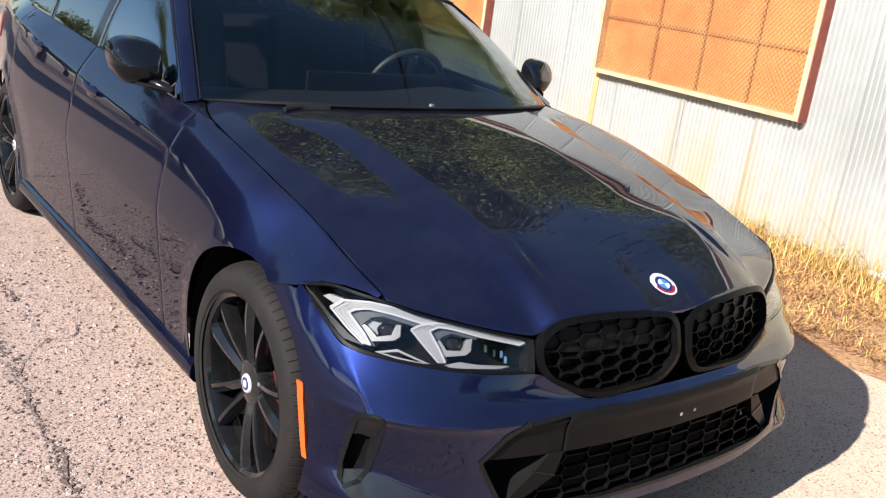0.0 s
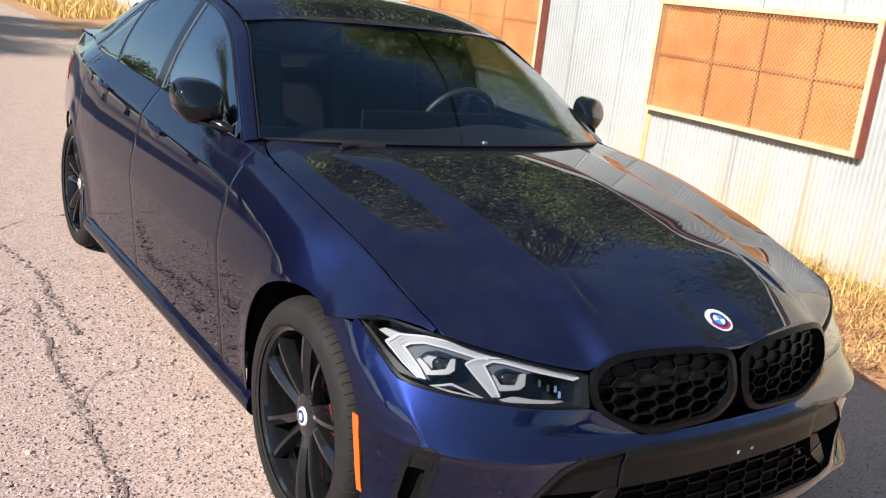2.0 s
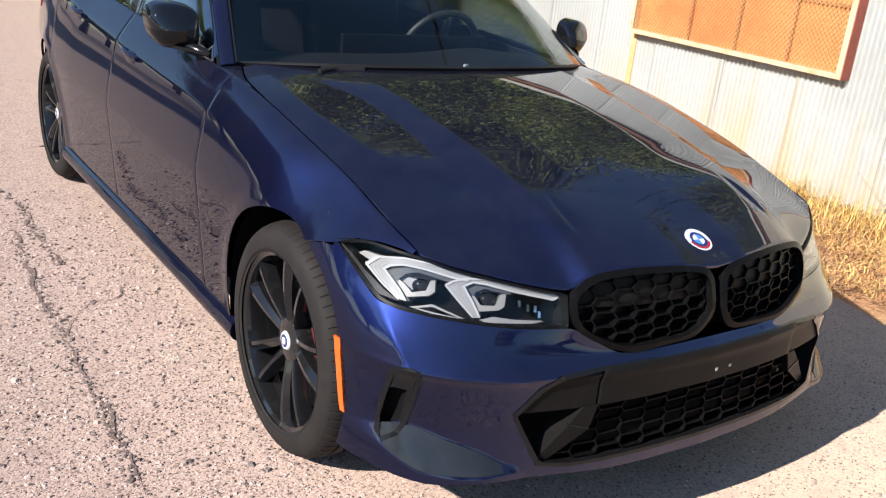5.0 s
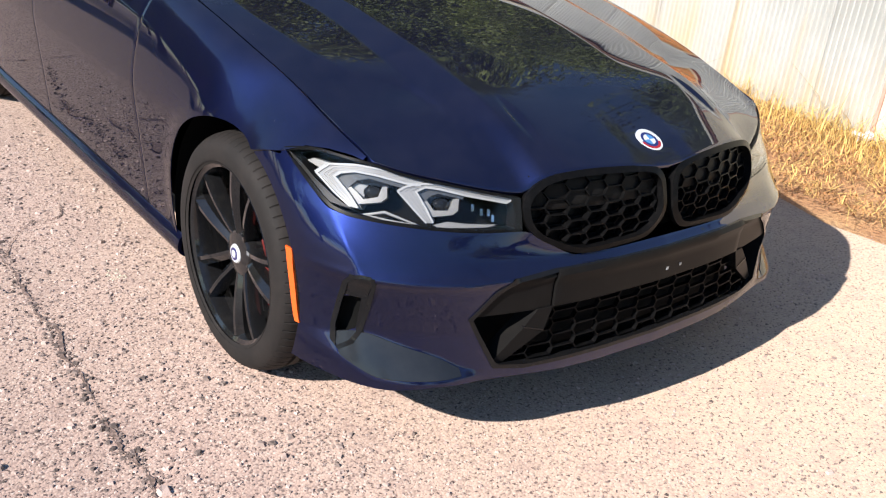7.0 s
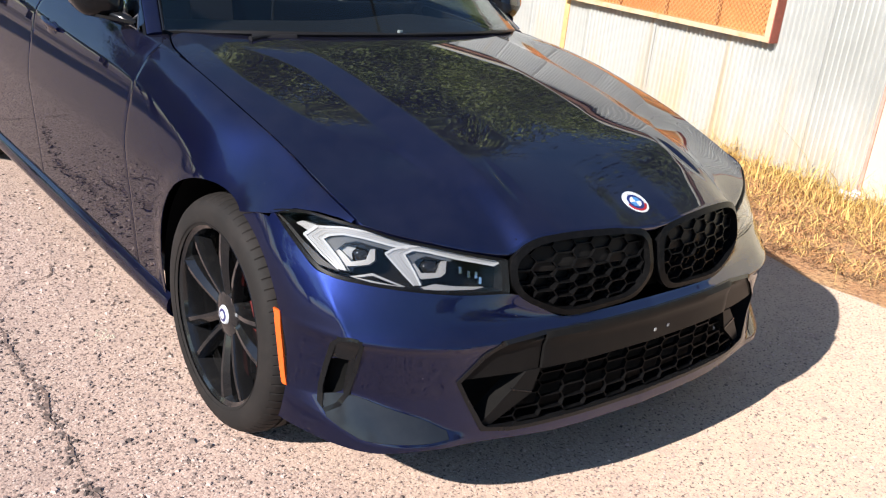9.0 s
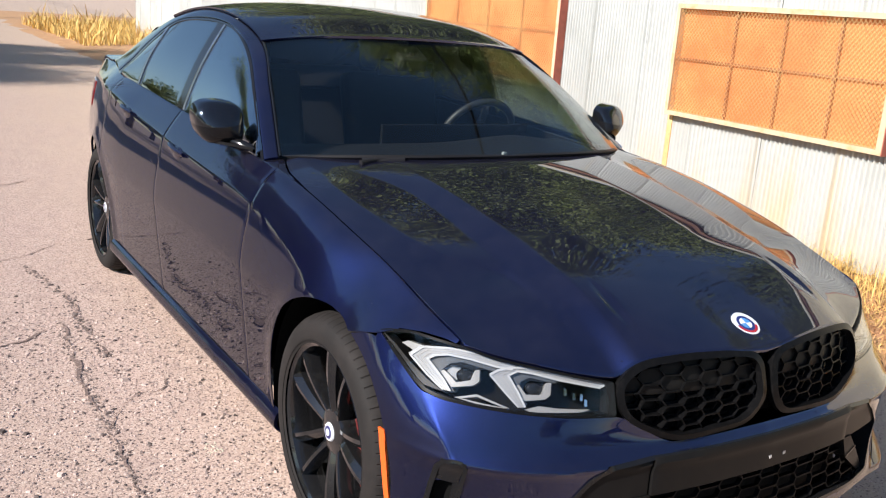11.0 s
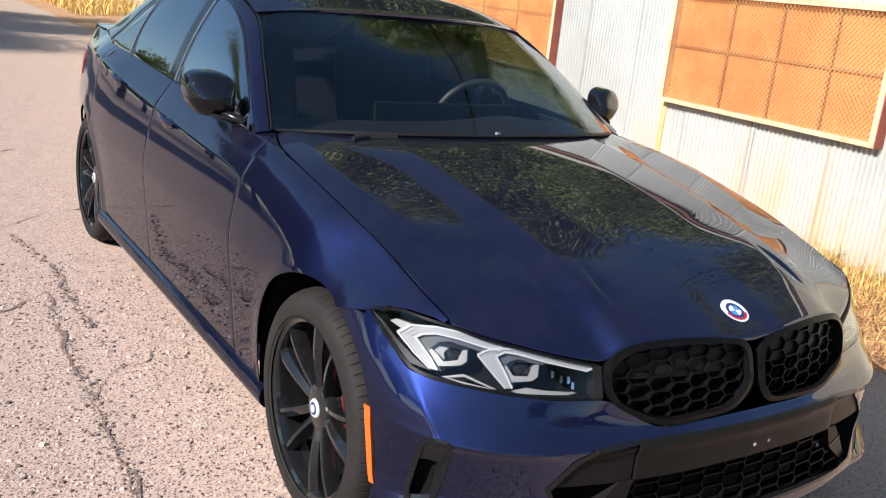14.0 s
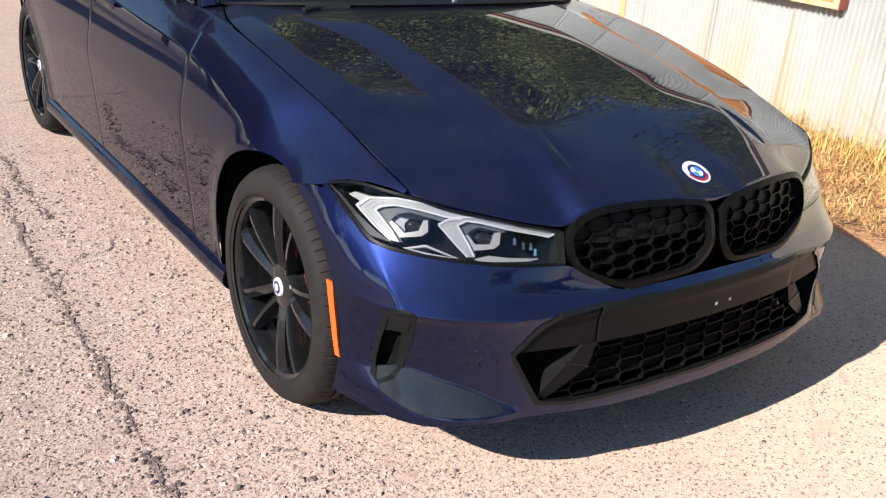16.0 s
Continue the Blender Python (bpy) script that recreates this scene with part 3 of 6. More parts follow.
rs = random.Random(4)
y, k = 0.36, 0
while y < 24:
    w = 0.66 if k else 0.42
    sheet(y, y + w + 0.03, rs.uniform(0.0, 0.03), EAVE, 0.007 * (k % 2) + 0.004, rs.uniform(-0.006, 0.006))
    y += w
    k += 1
bm = box(0.03, 0.18, -1.97, 24, -0.1, EAVE)
bmesh.ops.transform(bm, matrix=WTURN, verts=bm.verts)
part("backing", bm, M["fascia"], wall)
for z0, z1, o0, o1, nm, mm in ((EAVE, EAVE + 0.05, -0.04, 0.3, "fascia", "fascia"), (EAVE + 0.05, EAVE + 0.08, -0.07, 0.3, "roof_edge", "cream_sheet")):
    bm = box(o0, o1, -1.97, 24, z0, z1, 0.006)
    bmesh.ops.transform(bm, matrix=WTURN, verts=bm.verts)
    part(nm, bm, M[mm], wall)
bm = bmesh.new()
prism([on_wall(-1.97, EAVE + 0.075, 0.06), on_wall(24, EAVE + 0.075, 0.06), on_wall(24, EAVE + 1.0, -5), on_wall(-1.97, EAVE + 1.0, -5)], (0, 0, 0.03), bm)
part("roof_sheet", bm, M["tin"], wall)

# plain sheet beyond the corrugated part, and the iron edge between them
bm = prism([on_wall(-1.97, 0, 0.0), on_wall(0.345, 0, 0.0), on_wall(0.345, EAVE, 0.0), on_wall(-1.97, EAVE, 0.0)], WOUT * 0.012)
part("plain_sheet", bm, M["cream_sheet"], wall, smooth=False)
part("edge_iron", prism([on_wall(0.338, 0, 0.0), on_wall(0.358, 0, 0.0), on_wall(0.358, EAVE, 0.0), on_wall(0.338, EAVE, 0.0)], WOUT * 0.022), M["pink_iron"], wall, smooth=False)


def expanded(y0, y1, z0, z1, wide, high, out, bar):
    """Expanded metal: rows of zigzag strands that meet in diamonds."""
    bm = bmesh.new()
    rows_ = int((z1 - z0) / high)
    n = int((y1 - y0) / wide * 2)
    for j in range(rows_):
        for ph in (0, 1):
            last = None
            zc = z0 + (j + 0.5) * (z1 - z0) / rows_
            for i in range(n + 1):
                y = y0 + (y1 - y0) * i / n
                z = zc + ((i + ph) % 2 - 0.5) * (z1 - z0) / rows_
                o = out + (0.006 if (i + ph) % 2 else -0.002)
                q = [bm.verts.new(on_wall(y, z + dz, o + do)) for dz, do in ((-bar, 0.0), (bar, 0.003), (bar * 0.4, -bar * 1.5))]
                if last:
                    for a in range(3):
                        bm.faces.new((last[a], last[(a + 1) % 3], q[(a + 1) % 3], q[a]))
                last = q
    return bm


def mesh_window(name, y0, y1, z0, z1, bars, rails, label):
    """A boarded opening behind a frame of angle iron filled with expanded metal."""
    win = empty(name, label, "window", kind="structure")
    ys, zs = [y0] + bars + [y1], [z0] + rails + [z1]
    for y_a, y_b in zip(ys, ys[1:]):
        for z_a, z_b in zip(zs, zs[1:]):
            a, b, c, d = y_a + 0.006, y_b - 0.006, z_a + 0.005, z_b - 0.005
            o = 0.018 + rs.uniform(0, 0.004)
            part("board", prism([on_wall(a, c, 0.014), on_wall(b, c, 0.014), on_wall(b, d, 0.014), on_wall(a, d, 0.014)], WOUT * o), M["board"], win, smooth=False)
    for yy in bars:
        part("mullion", prism([on_wall(yy - 0.009, z0, 0.03), on_wall(yy + 0.009, z0, 0.03), on_wall(yy + 0.009, z1, 0.03), on_wall(yy - 0.009, z1, 0.03)], WOUT * 0.026), M["rust"], win, smooth=False)
    for zz in rails:
        part("glazing_bar", prism([on_wall(y0, zz - 0.008, 0.03), on_wall(y1, zz - 0.008, 0.03), on_wall(y1, zz + 0.008, 0.03), on_wall(y0, zz + 0.008, 0.03)], WOUT * 0.022), M["rust"], win, smooth=False)
    for a, b, c, d in ((y0 - 0.035, y1 + 0.03, z0 - 0.028, z0 + 0.004), (y0 - 0.035, y1 + 0.03, z1 - 0.004, z1 + 0.03), (y0 - 0.035, y0 + 0.004, z0, z1), (y1 - 0.004, y1 + 0.03, z0, z1)):
        part("window_frame", prism([on_wall(a, c, 0.012), on_wall(b, c, 0.012), on_wall(b, d, 0.012), on_wall(a, d, 0.012)], WOUT * 0.078), M["frame"], win, smooth=False)
    part("frame_edge", prism([on_wall(y0 - 0.042, z0 - 0.03, 0.01), on_wall(y0 - 0.0352, z0 - 0.03, 0.01), on_wall(y0 - 0.0352, z1 + 0.03, 0.01), on_wall(y0 - 0.042, z1 + 0.03, 0.01)], WOUT * 0.08), M["red_iron"], win, "red oxide iron angle", smooth=False)
    part("mesh_screen", expanded(y0, y1, z0, z1, 0.064, 0.037, 0.075, 0.0026), M["rust_mesh"], win, "rusty expanded metal screen", smooth=False)
    return win


mesh_window("window_1", 1.155, 2.995, 0.845, 1.61, [1.57, 2.01, 2.45], [1.24], "boarded opening behind rusty expanded metal in a cream iron frame")
mesh_window("window_2", 4.57, 7.1, 0.86, 2.3, [5.2, 5.83, 6.46], [1.34, 1.82], "orange boarded opening behind a rusty expanded metal screen")
part("downstrip", prism([on_wall(3.0, 0.0, 0.01), on_wall(3.05, 0.0, 0.01), on_wall(3.05, 0.81, 0.01), on_wall(3.0, 0.81, 0.01)], WOUT * 0.012), M["rust_mesh"], wall, smooth=False)


def blades(count, where, tall, wide, lean, flat=0.0):
    """Thin bent blades: two quads each."""
    v, f = [], []
    for _ in range(count):
        x, y, z = where()
        h_ = tall * rng.lognormal(0, 0.4)
        a = rng.uniform(0, math.tau)
        d = np.array((math.cos(a), math.sin(a)))
        s = np.array((-d[1], d[0])) * wide * rng.uniform(0.6, 1.3) / 2
        ln = lean * rng.uniform(0.2, 1.4) * h_
        i = len(v)
        for t, ww in ((0, 1), (0.5, 0.8), (1, 0.15)):
            o = d * ln * t * t
            zz = z + (h_ * (t - 0.25 * t * t) if not flat else flat * math.sin(t * 3.1))
            if flat:
                o = d * h_ * t
            v += [(x + o[0] + s[0] * ww, y + o[1] + s[1] * ww, zz), (x + o[0] - s[0] * ww, y + o[1] - s[1] * ww, zz)]
        f += [(i, i + 1, i + 3, i + 2), (i + 2, i + 3, i + 5, i + 4)]
    return v, f


def by_wall():
    while True:
        y = rng.uniform(-2.5, 9)
        x = WALL(y) - abs(rng.normal(0, 0.30)) - 0.02
        if x > 2.2 and noise.noise((x * 2.5, y * 2.5, 9)) > rng.uniform(-0.75, 0.25):
            return x, y, 0.05


def on_verge():
    while True:
        y = rng.uniform(-1.8, 5)
        x = rng.uniform(2.0, WALL(y))
        if noise.noise((x * 4, y * 4, 6)) > rng.uniform(-0.6, 0.3):
            return x, y, 0.055 + rng.uniform(0, 0.02)


v, f = blades(7500, by_wall, 0.125, 0.005, 0.9)
mesh_stuff("dry_grass", v, f, M["straw"], "tall dry yellow grass along the foot of the wall", "grass")
v, f = blades(12000, on_verge, 0.055, 0.008, 0, 0.02)
mesh_stuff("straw_litter", v, f, M["litter"], "flattened dry stalks and dead leaves on dirt", "grass")
v, f = blades(4200, on_verge, 0.12, 0.0045, 0, 0.03)
mesh_stuff("fallen_straw", v, f, M["straw"], "loose yellow straw lying on dirt", "grass")
# a crumpled scrap by the wall
bm = bmesh.new()
bmesh.ops.create_icosphere(bm, subdivisions=3, radius=0.045)
for p in bm.verts:
    k = 1 + 0.9 * noise.noise(p.co * 34) + 0.3 * noise.noise(p.co * 90)
    p.co = Vector((p.co.x * k, p.co.y * k * 1.3, p.co.z * k * 0.8)) + Vector((3.20, 0.34, 0.085))
tagged(part("paper_scrap", bm, M["paper"], smooth=False), "crumpled pale paper scrap in dry grass", "litter")
v, f = blades(9000, lambda: (rng.uniform(2.6, 9), rng.uniform(20.5, 30), 0.0), 0.35, 0.03, 0.5)
mesh_stuff("far_grass", v, f, M["straw"], "patch of dry yellow grass down the road", "grass")
bm = bmesh.new()
rows = []
for i in range(31):
    y = 20 + i * 0.7
    rows.append([bm.verts.new((x + 0.5 * noise.noise((y, x, 2)), y, 0.005 if j else 0.0)) for j, x in enumerate((2.3, 4, 7, 12))])
for a, b in zip(rows, rows[1:]):
    for j in range(3):
        bm.faces.new((a[j], a[j + 1], b[j + 1], b[j]))
tagged(part("far_verge", bm, M["dirt"]), "dry dirt verge down the road", "ground", kind="structure")

# ---- the car: x across (its left is +x), nose towards -y, front axle at y = 0 ----
car = empty("car", "dark blue metallic sports sedan with black trim parked beside the wall", "car")
A3 = np.array

hood_c = pchip([-0.74, -0.68, -0.628, -0.40, -0.10, 0.20, 0.46, 0.72], [0.690, 0.728, 0.755, 0.842, 0.918, 0.970, 1.000, 1.020])
hood_e = pchip([-0.74, -0.65, -0.433, -0.33, -0.11, 0.09, 0.33, 0.53, 0.69], [0.615, 0.662, 0.736, 0.772, 0.838, 0.882, 0.926, 0.953, 0.969])
hood_w = pchip([-0.74, -0.433, -0.33, -0.11, 0.09, 0.33, 0.53, 0.60, 0.69], [0.745, 0.746, 0.757, 0.771, 0.781, 0.786, 0.773, 0.756, 0.724])
hood_c = eased(hood_c, -0.74, 0.72, 0.09)
hood_e = eased(hood_e, -0.74, 0.69, 0.09)
# plan of the three creases: the dome's edge, the foot of its flank, the outer edge of the shelf beside it
dome_x = eased(pchip([-0.75, -0.45, -0.21, -0.03, 0.21, 0.42, 0.72], [0.380, 0.396, 0.400, 0.412, 0.422, 0.430, 0.436]), -0.75, 0.72, 0.06)
foot_x = eased(pchip([-0.75, -0.45, -0.223, -0.043, 0.086, 0.224, 0.356, 0.433, 0.505, 0.72], [0.47, 0.48, 0.490, 0.497, 0.498, 0.507, 0.546, 0.590, 0.630, 0.66]), -0.75, 0.72, 0.05)
shelf_x = eased(pchip([-0.75, -0.45, -0.26, -0.224, -0.178, -0.118, -0.037, 0.076, 0.204, 0.346, 0.50, 0.72], [0.49, 0.50, 0.508, 0.532, 0.579, 0.629, 0.665, 0.690, 0.706, 0.708, 0.700, 0.690]), -0.75, 0.72, 0.02)
hood_front = pchip([0, 0.05, 0.25, 0.405, 0.45, 0.62, 0.748], [-0.716, -0.713, -0.692, -0.658, -0.642, -0.552, -0.446])
hood_lip = pchip([0, 0.05, 0.12, 0.30, 0.385, 0.45, 0.51, 0.604, 0.69, 0.748], [0.716, 0.718, 0.726, 0.731, 0.718, 0.682, 0.688, 0.705, 0.720, 0.737])
hood_rear = pchip([0, 0.3, 0.55, 0.70, 0.74], [0.44, 0.47, 0.555, 0.655, 0.69])
FILLET = np.linspace(-0.006, 0.006, 7)


def hood_z(x, y):
    x = abs(x)
    w = hood_w(y)
    a, f, c = dome_x(y), foot_x(y), shelf_x(y)
    c = max(c, f + 0.018)
    b = min(max((-y - 0.20) / 0.26, 0), 1)
    b = b * b * (3 - 2 * b)
    o = w - c
    rear = np.interp(x + FILLET, [-a, -0.5 * a, 0, 0.5 * a, a, f, c, c + 0.35 * o, c + 0.7 * o, w, w + 0.05], [0.11, 0.028, 0, 0.028, 0.11, 0.52, 0.655, 0.765, 0.88, 1.0, 1.22]).mean()
    front = np.interp(x + FILLET, [-0.5 * a, 0, 0.5 * a, 0.85 * a, a, 0.65 * w, 0.82 * w, w, w + 0.05], [-0.014, 0, -0.014, -0.034, -0.015, 0.33, 0.68, 1, 1.22]).mean()
    d = rear * (1 - b) + front * b
    z = hood_c(y) + (hood_e(y) - hood_c(y)) * d
    # the short hollow inside the crease, ahead of its bright run
    t = (y + 0.495) / 0.10
    if abs(t) < 1:
        h = (x - (0.347 - 0.004 * t)) / (0.018 * (1 - t * t))
        if abs(h) < 1:
            z -= 0.0055 * (1 - h * h) * (1 - t * t)
    return z


def hood_fn(u, v):
    """u from rear to front, v from the right edge to the left; the mesh runs along the creases."""
    s = 2 * v - 1
    a = abs(s) * 120
    x = abs(s) * 0.745
    for _ in range(4):
        y = hood_rear(min(x, 0.74)) + (hood_front(min(x, 0.748)) - hood_rear(min(x, 0.74))) * u
        k, f, w = dome_x(y), foot_x(y), hood_w(y) - 0.003
        c = max(shelf_x(y), f + 0.018)
        x = float(np.interp(a, [0, 50, 54, 70, 74, 92, 96, 120], [0, k - 0.007, k + 0.007, f - 0.007, f + 0.007, c - 0.007, c + 0.007, w]))
    z = hood_z(x, y)
    f = min(max((u - 0.62) / 0.38, 0), 1)
    yf = hood_front(min(x, 0.748))
    z += f ** 3 * (hood_lip(min(x, 0.748)) - hood_z(x, yf))
    return A3((math.copysign(x, s), y, z))


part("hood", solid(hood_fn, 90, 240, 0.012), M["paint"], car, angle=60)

# nose: plan curves from the centre line round to the wheel, by height
NOSE_X = [0.0, 0.25, 0.45, 0.64, 0.78, 0.865, 0.902]
NOSE = {
    0.80: (-0.650, -0.628, -0.565, -0.460, -0.325, -0.140, 0.06),
    0.735: (-0.702, -0.684, -0.632, -0.528, -0.405, -0.205, 0.02),
    0.66: (-0.722, -0.707, -0.655, -0.566, -0.448, -0.285, -0.08),
    0.60: (-0.736, -0.722, -0.672, -0.600, -0.490, -0.345, -0.15),
    0.535: (-0.738, -0.726, -0.690, -0.633, -0.535, -0.390, -0.18),
    0.505: (-0.754, -0.743, -0.711, -0.655, -0.553, -0.401, -0.19),
    0.487: (-0.762, -0.752, -0.723, -0.671, -0.566, -0.409, -0.19),
    0.470: (-0.755, -0.745, -0.716, -0.664, -0.560, -0.405, -0.19),
    0.36: (-0.755, -0.745, -0.719, -0.664, -0.560, -0.405, -0.19),
    0.315: (-0.760, -0.750, -0.725, -0.671, -0.568, -0.409, -0.19),
    0.265: (-0.772, -0.762, -0.735, -0.680, -0.576, -0.414, -0.19),
    0.20: (-0.780, -0.769, -0.741, -0.686, -0.580, -0.410, -0.18),
    0.15: (-0.780, -0.769, -0.740, -0.684, -0.576, -0.400, -0.17),
}
nose_rows = [pchip([math.sqrt(z) for z in sorted(NOSE)], [NOSE[z][i] for z in sorted(NOSE)]) for i in range(len(NOSE_X))]


CURVES = {}


def nose_curve(z):
    z = round(z, 4)
    if z in CURVES:
        return CURVES[z]
    pts = [(x, r(math.sqrt(max(z, 0.15)))) for x, r in zip(NOSE_X, nose_rows)]
    CURVES[z] = spline(pts)
    return CURVES[z]


def nose_slow(x, z):
    """The nose's y at a half width x, by bisection along the plan curve."""
    c, lo, hi = nose_curve(z), 0.0, 1.0
    for _ in range(24):
        m = (lo + hi) / 2
        lo, hi = (m, hi) if c(m)[0] < abs(x) else (lo, m)
    return c(lo)[1]


GX, GZ = 0.006, 0.006
# creases of the bumper corner: the upright ridge, and the scooped ledge below the vent
ridge_x = pchip([0.15, 0.47, 0.491, 0.522, 0.573, 0.617, 0.66, 0.9], [0.82, 0.811, 0.812, 0.818, 0.824, 0.828, 0.831, 0.831])
ridge_h = pchip([0.15, 0.44, 0.47, 0.50, 0.60, 0.63, 0.665, 0.9], [0, 0, 0.012, 0.024, 0.009, 0.004, 0, 0])
lip_x = [0.0, 0.50, 0.62, 0.66, 0.73, 0.781, 0.817, 0.844, 0.875, 0.902]
lip_z = pchip(lip_x, [0.240, 0.249, 0.250, 0.246, 0.2425, 0.2405, 0.257, 0.279, 0.29, 0.29])
ledge_z = pchip([0, 0.50, 0.61, 0.654, 0.719, 0.794, 0.818, 0.844, 0.875, 0.902], [0.262, 0.262, 0.275, 0.298, 0.32, 0.342, 0.335, 0.32, 0.315, 0.315])
ledge_d = pchip([0, 0.55, 0.60, 0.64, 0.70, 0.78, 0.83, 0.86, 0.91], [0, 0, 0.011, 0.026, 0.041, 0.048, 0.038, 0.012, 0])
hollow = pchip([0, 0.55, 0.60, 0.64, 0.70, 0.78, 0.83, 0.86, 0.91], [0, 0, 0.005, 0.012, 0.020, 0.025, 0.021, 0.008, 0])
low_z = pchip([0, 0.30, 0.53, 0.66, 0.73, 0.766, 0.815, 0.874, 0.91], [0.226, 0.228, 0.237, 0.236, 0.226, 0.219, 0.214, 0.21, 0.21])


def creased(x, z):
    y = nose_slow(x, z)
    y -= ridge_h(z) * math.exp(-abs(x - ridge_x(z)) / 0.035)
    f = min(max((ledge_z(x) - z) / (ledge_z(x) - lip_z(x)), 0), 1)
    g = min(max((0.482 - z) / (0.482 - ledge_z(x)), 0), 1)
    return y - ledge_d(x) * f + hollow(x) * g


TABLE = np.array([[creased(min(i * GX, 0.9019), 0.15 + j * GZ) for j in range(112)] for i in range(153)])


def nose_y(x, z):
    """The same, smoothly from a table."""
    i, j = min(abs(x), 0.902) / GX, min(max(z - 0.15, 0), 0.66) / GZ
    a, b = min(int(i), 151), min(int(j), 110)
    i, j = i - a, j - b
    return (TABLE[a, b] * (1 - i) + TABLE[a + 1, b] * i) * (1 - j) + (TABLE[a, b + 1] * (1 - i) + TABLE[a + 1, b + 1] * i) * j


def nose_at(x, z, out=0.0):
    y = nose_y(x, z)
    e = 0.010
    n = Vector((1, (nose_y(abs(x) + e, z) - nose_y(abs(x) - e, z)) / (-2 * e), 0))
    t1 = Vector((2 * e, nose_y(abs(x) + e, z) - nose_y(max(abs(x) - e, 0), z), 0))
    t2 = Vector((0, nose_y(x, z + e) - nose_y(x, z - e), 2 * e))
    n = t1.cross(t2).normalized()
    if n.y > 0:
        n = -n
    if x < 0:
        n.x = -n.x
    return Vector((x, y, z)) + n * out




def nose_x(y, z):
    """The nose's half width at y."""
    c, lo, hi = nose_curve(min(z, 0.80)), 0.0, 1.0
    if y > c(1.0)[1]:
        return 9.0
    for _ in range(22):
        m = (lo + hi) / 2
        lo, hi = (m, hi) if c(m)[1] < y else (lo, m)
    return c(lo)[0]


# body side: half width by height, from sill to waist, the same law for doors and wings
belt_z = pchip([-0.45, -0.33, -0.11, 0.09, 0.33, 0.53, 0.72, 1.0, 1.6, 2.6, 3.2, 3.9], [0.736, 0.772, 0.839, 0.883, 0.927, 0.951, 0.964, 0.982, 1.008, 1.042, 1.055, 1.045])
belt_x = pchip([-0.45, -0.33, -0.11, 0.09, 0.33, 0.53, 0.72, 1.0, 1.6, 2.6, 2.9, 3.2, 3.4, 3.7, 3.92], [0.746, 0.758, 0.772, 0.782, 0.787, 0.786, 0.79, 0.795, 0.79, 0.775, 0.765, 0.758, 0.770, 0.795, 0.85])
low_w = eased(pchip([0.17, 0.20, 0.235, 0.27, 0.36, 0.48, 0.58, 0.64, 0.70], [0.83, 0.858, 0.866, 0.869, 0.877, 0.889, 0.899, 0.904, 0.905]), 0.17, 0.70, 0.03)
# how far the wing turns flat beside the bonnet
flat_top = pchip([-0.45, -0.10, 0.12, 0.40, 0.75, 1.2], [0, 0, 1, 0.8, 0.3, 0])
# the crease along the shoulder: its height, and its drop towards the waist
crest_w = pchip([-0.45, -0.33, -0.30, -0.27, -0.245, -0.20, -0.15, -0.10, 0.0, 0.1, 4.0], [0.750, 0.815, 0.833, 0.855, 0.868, 0.884, 0.894, 0.899, 0.902, 0.905, 0.905])
crest_z = pchip([-0.45, -0.33, -0.30, -0.27, -0.245, -0.20, -0.15, -0.10, -0.02, 0.04, 0.16, 0.29, 0.53, 0.776, 1.01, 1.54, 2.1, 2.43, 2.9, 3.9],
                [0.729, 0.737, 0.733, 0.718, 0.707, 0.695, 0.680, 0.672, 0.685, 0.703, 0.745, 0.790, 0.842, 0.864, 0.872, 0.900, 0.935, 0.965, 0.98, 0.95])
tail_in = pchip([-1, 2.2, 2.5, 2.8, 3.0, 3.2, 3.4, 3.7, 3.92], [0, 0, 0.006, 0.026, 0.054, 0.088, 0.122, 0.180, 0.27])


def side(y, z):
    """Half width of the body at y and z."""
    zt, zk = belt_z(y), crest_z(y)
    wk = min(0.905 - 0.16 * (zk - 0.64), crest_w(y))
    if z <= 0.64:
        w = low_w(z)
    elif z <= zk:
        f = (z - 0.64) / (zk - 0.64)
        w = 0.905 - (0.905 - wk) * f * f * (1.35 - 0.35 * f)
    else:
        f = min((z - zk) / max(zt - zk, 0.01), 1)
        k = flat_top(y)
        w = wk + (belt_x(y) - wk) * ((0.86 - 0.36 * k) * f + (0.14 - 0.14 * k) * f * f + 0.5 * k * f ** 5)
    r = math.hypot(y, z - 0.333) - 0.374
    flare = 0.007 * math.exp(-(r / 0.04) ** 2) * min(max(y / 0.18, 0), 1)
    r = math.hypot(y - 2.851, z - 0.333) - 0.374
    flare = max(flare, 0.009 * math.exp(-(r / 0.05) ** 2))
    w = w + flare - tail_in(y)
    return min(w, nose_x(y, z), 0.902 + max(y, 0) * 0.08) if y < 0.15 and 0.6 < z <= zk else w


def side_fn(y0, y1, z0=0.20, top=None, lean=0.0):
    def fn(u, v):
        yy = y0 + (y1 - y0) * u
        zt = (top or belt_z)(yy)
        zk = min(crest_z(yy), zt - 0.002)
        z = z0 + (zk - z0) * v / 0.74 if v <= 0.74 else zk + (zt - zk) * (v - 0.74) / 0.26
        yy += lean * (z - 0.6) if lean else 0
        return A3((-side(yy, z), yy, z))
    return fn


def wheel_cut(y):
    bm = bmesh.new()
    bmesh.ops.create_cone(bm, cap_ends=True, segments=72, radius1=0.374, radius2=0.374, depth=2.6)
    bmesh.ops.transform(bm, matrix=Matrix.Translation((0, y, 0.338)) @ pose(0, 0, 0, 0, 90, 0), verts=bm.verts)
    return bm


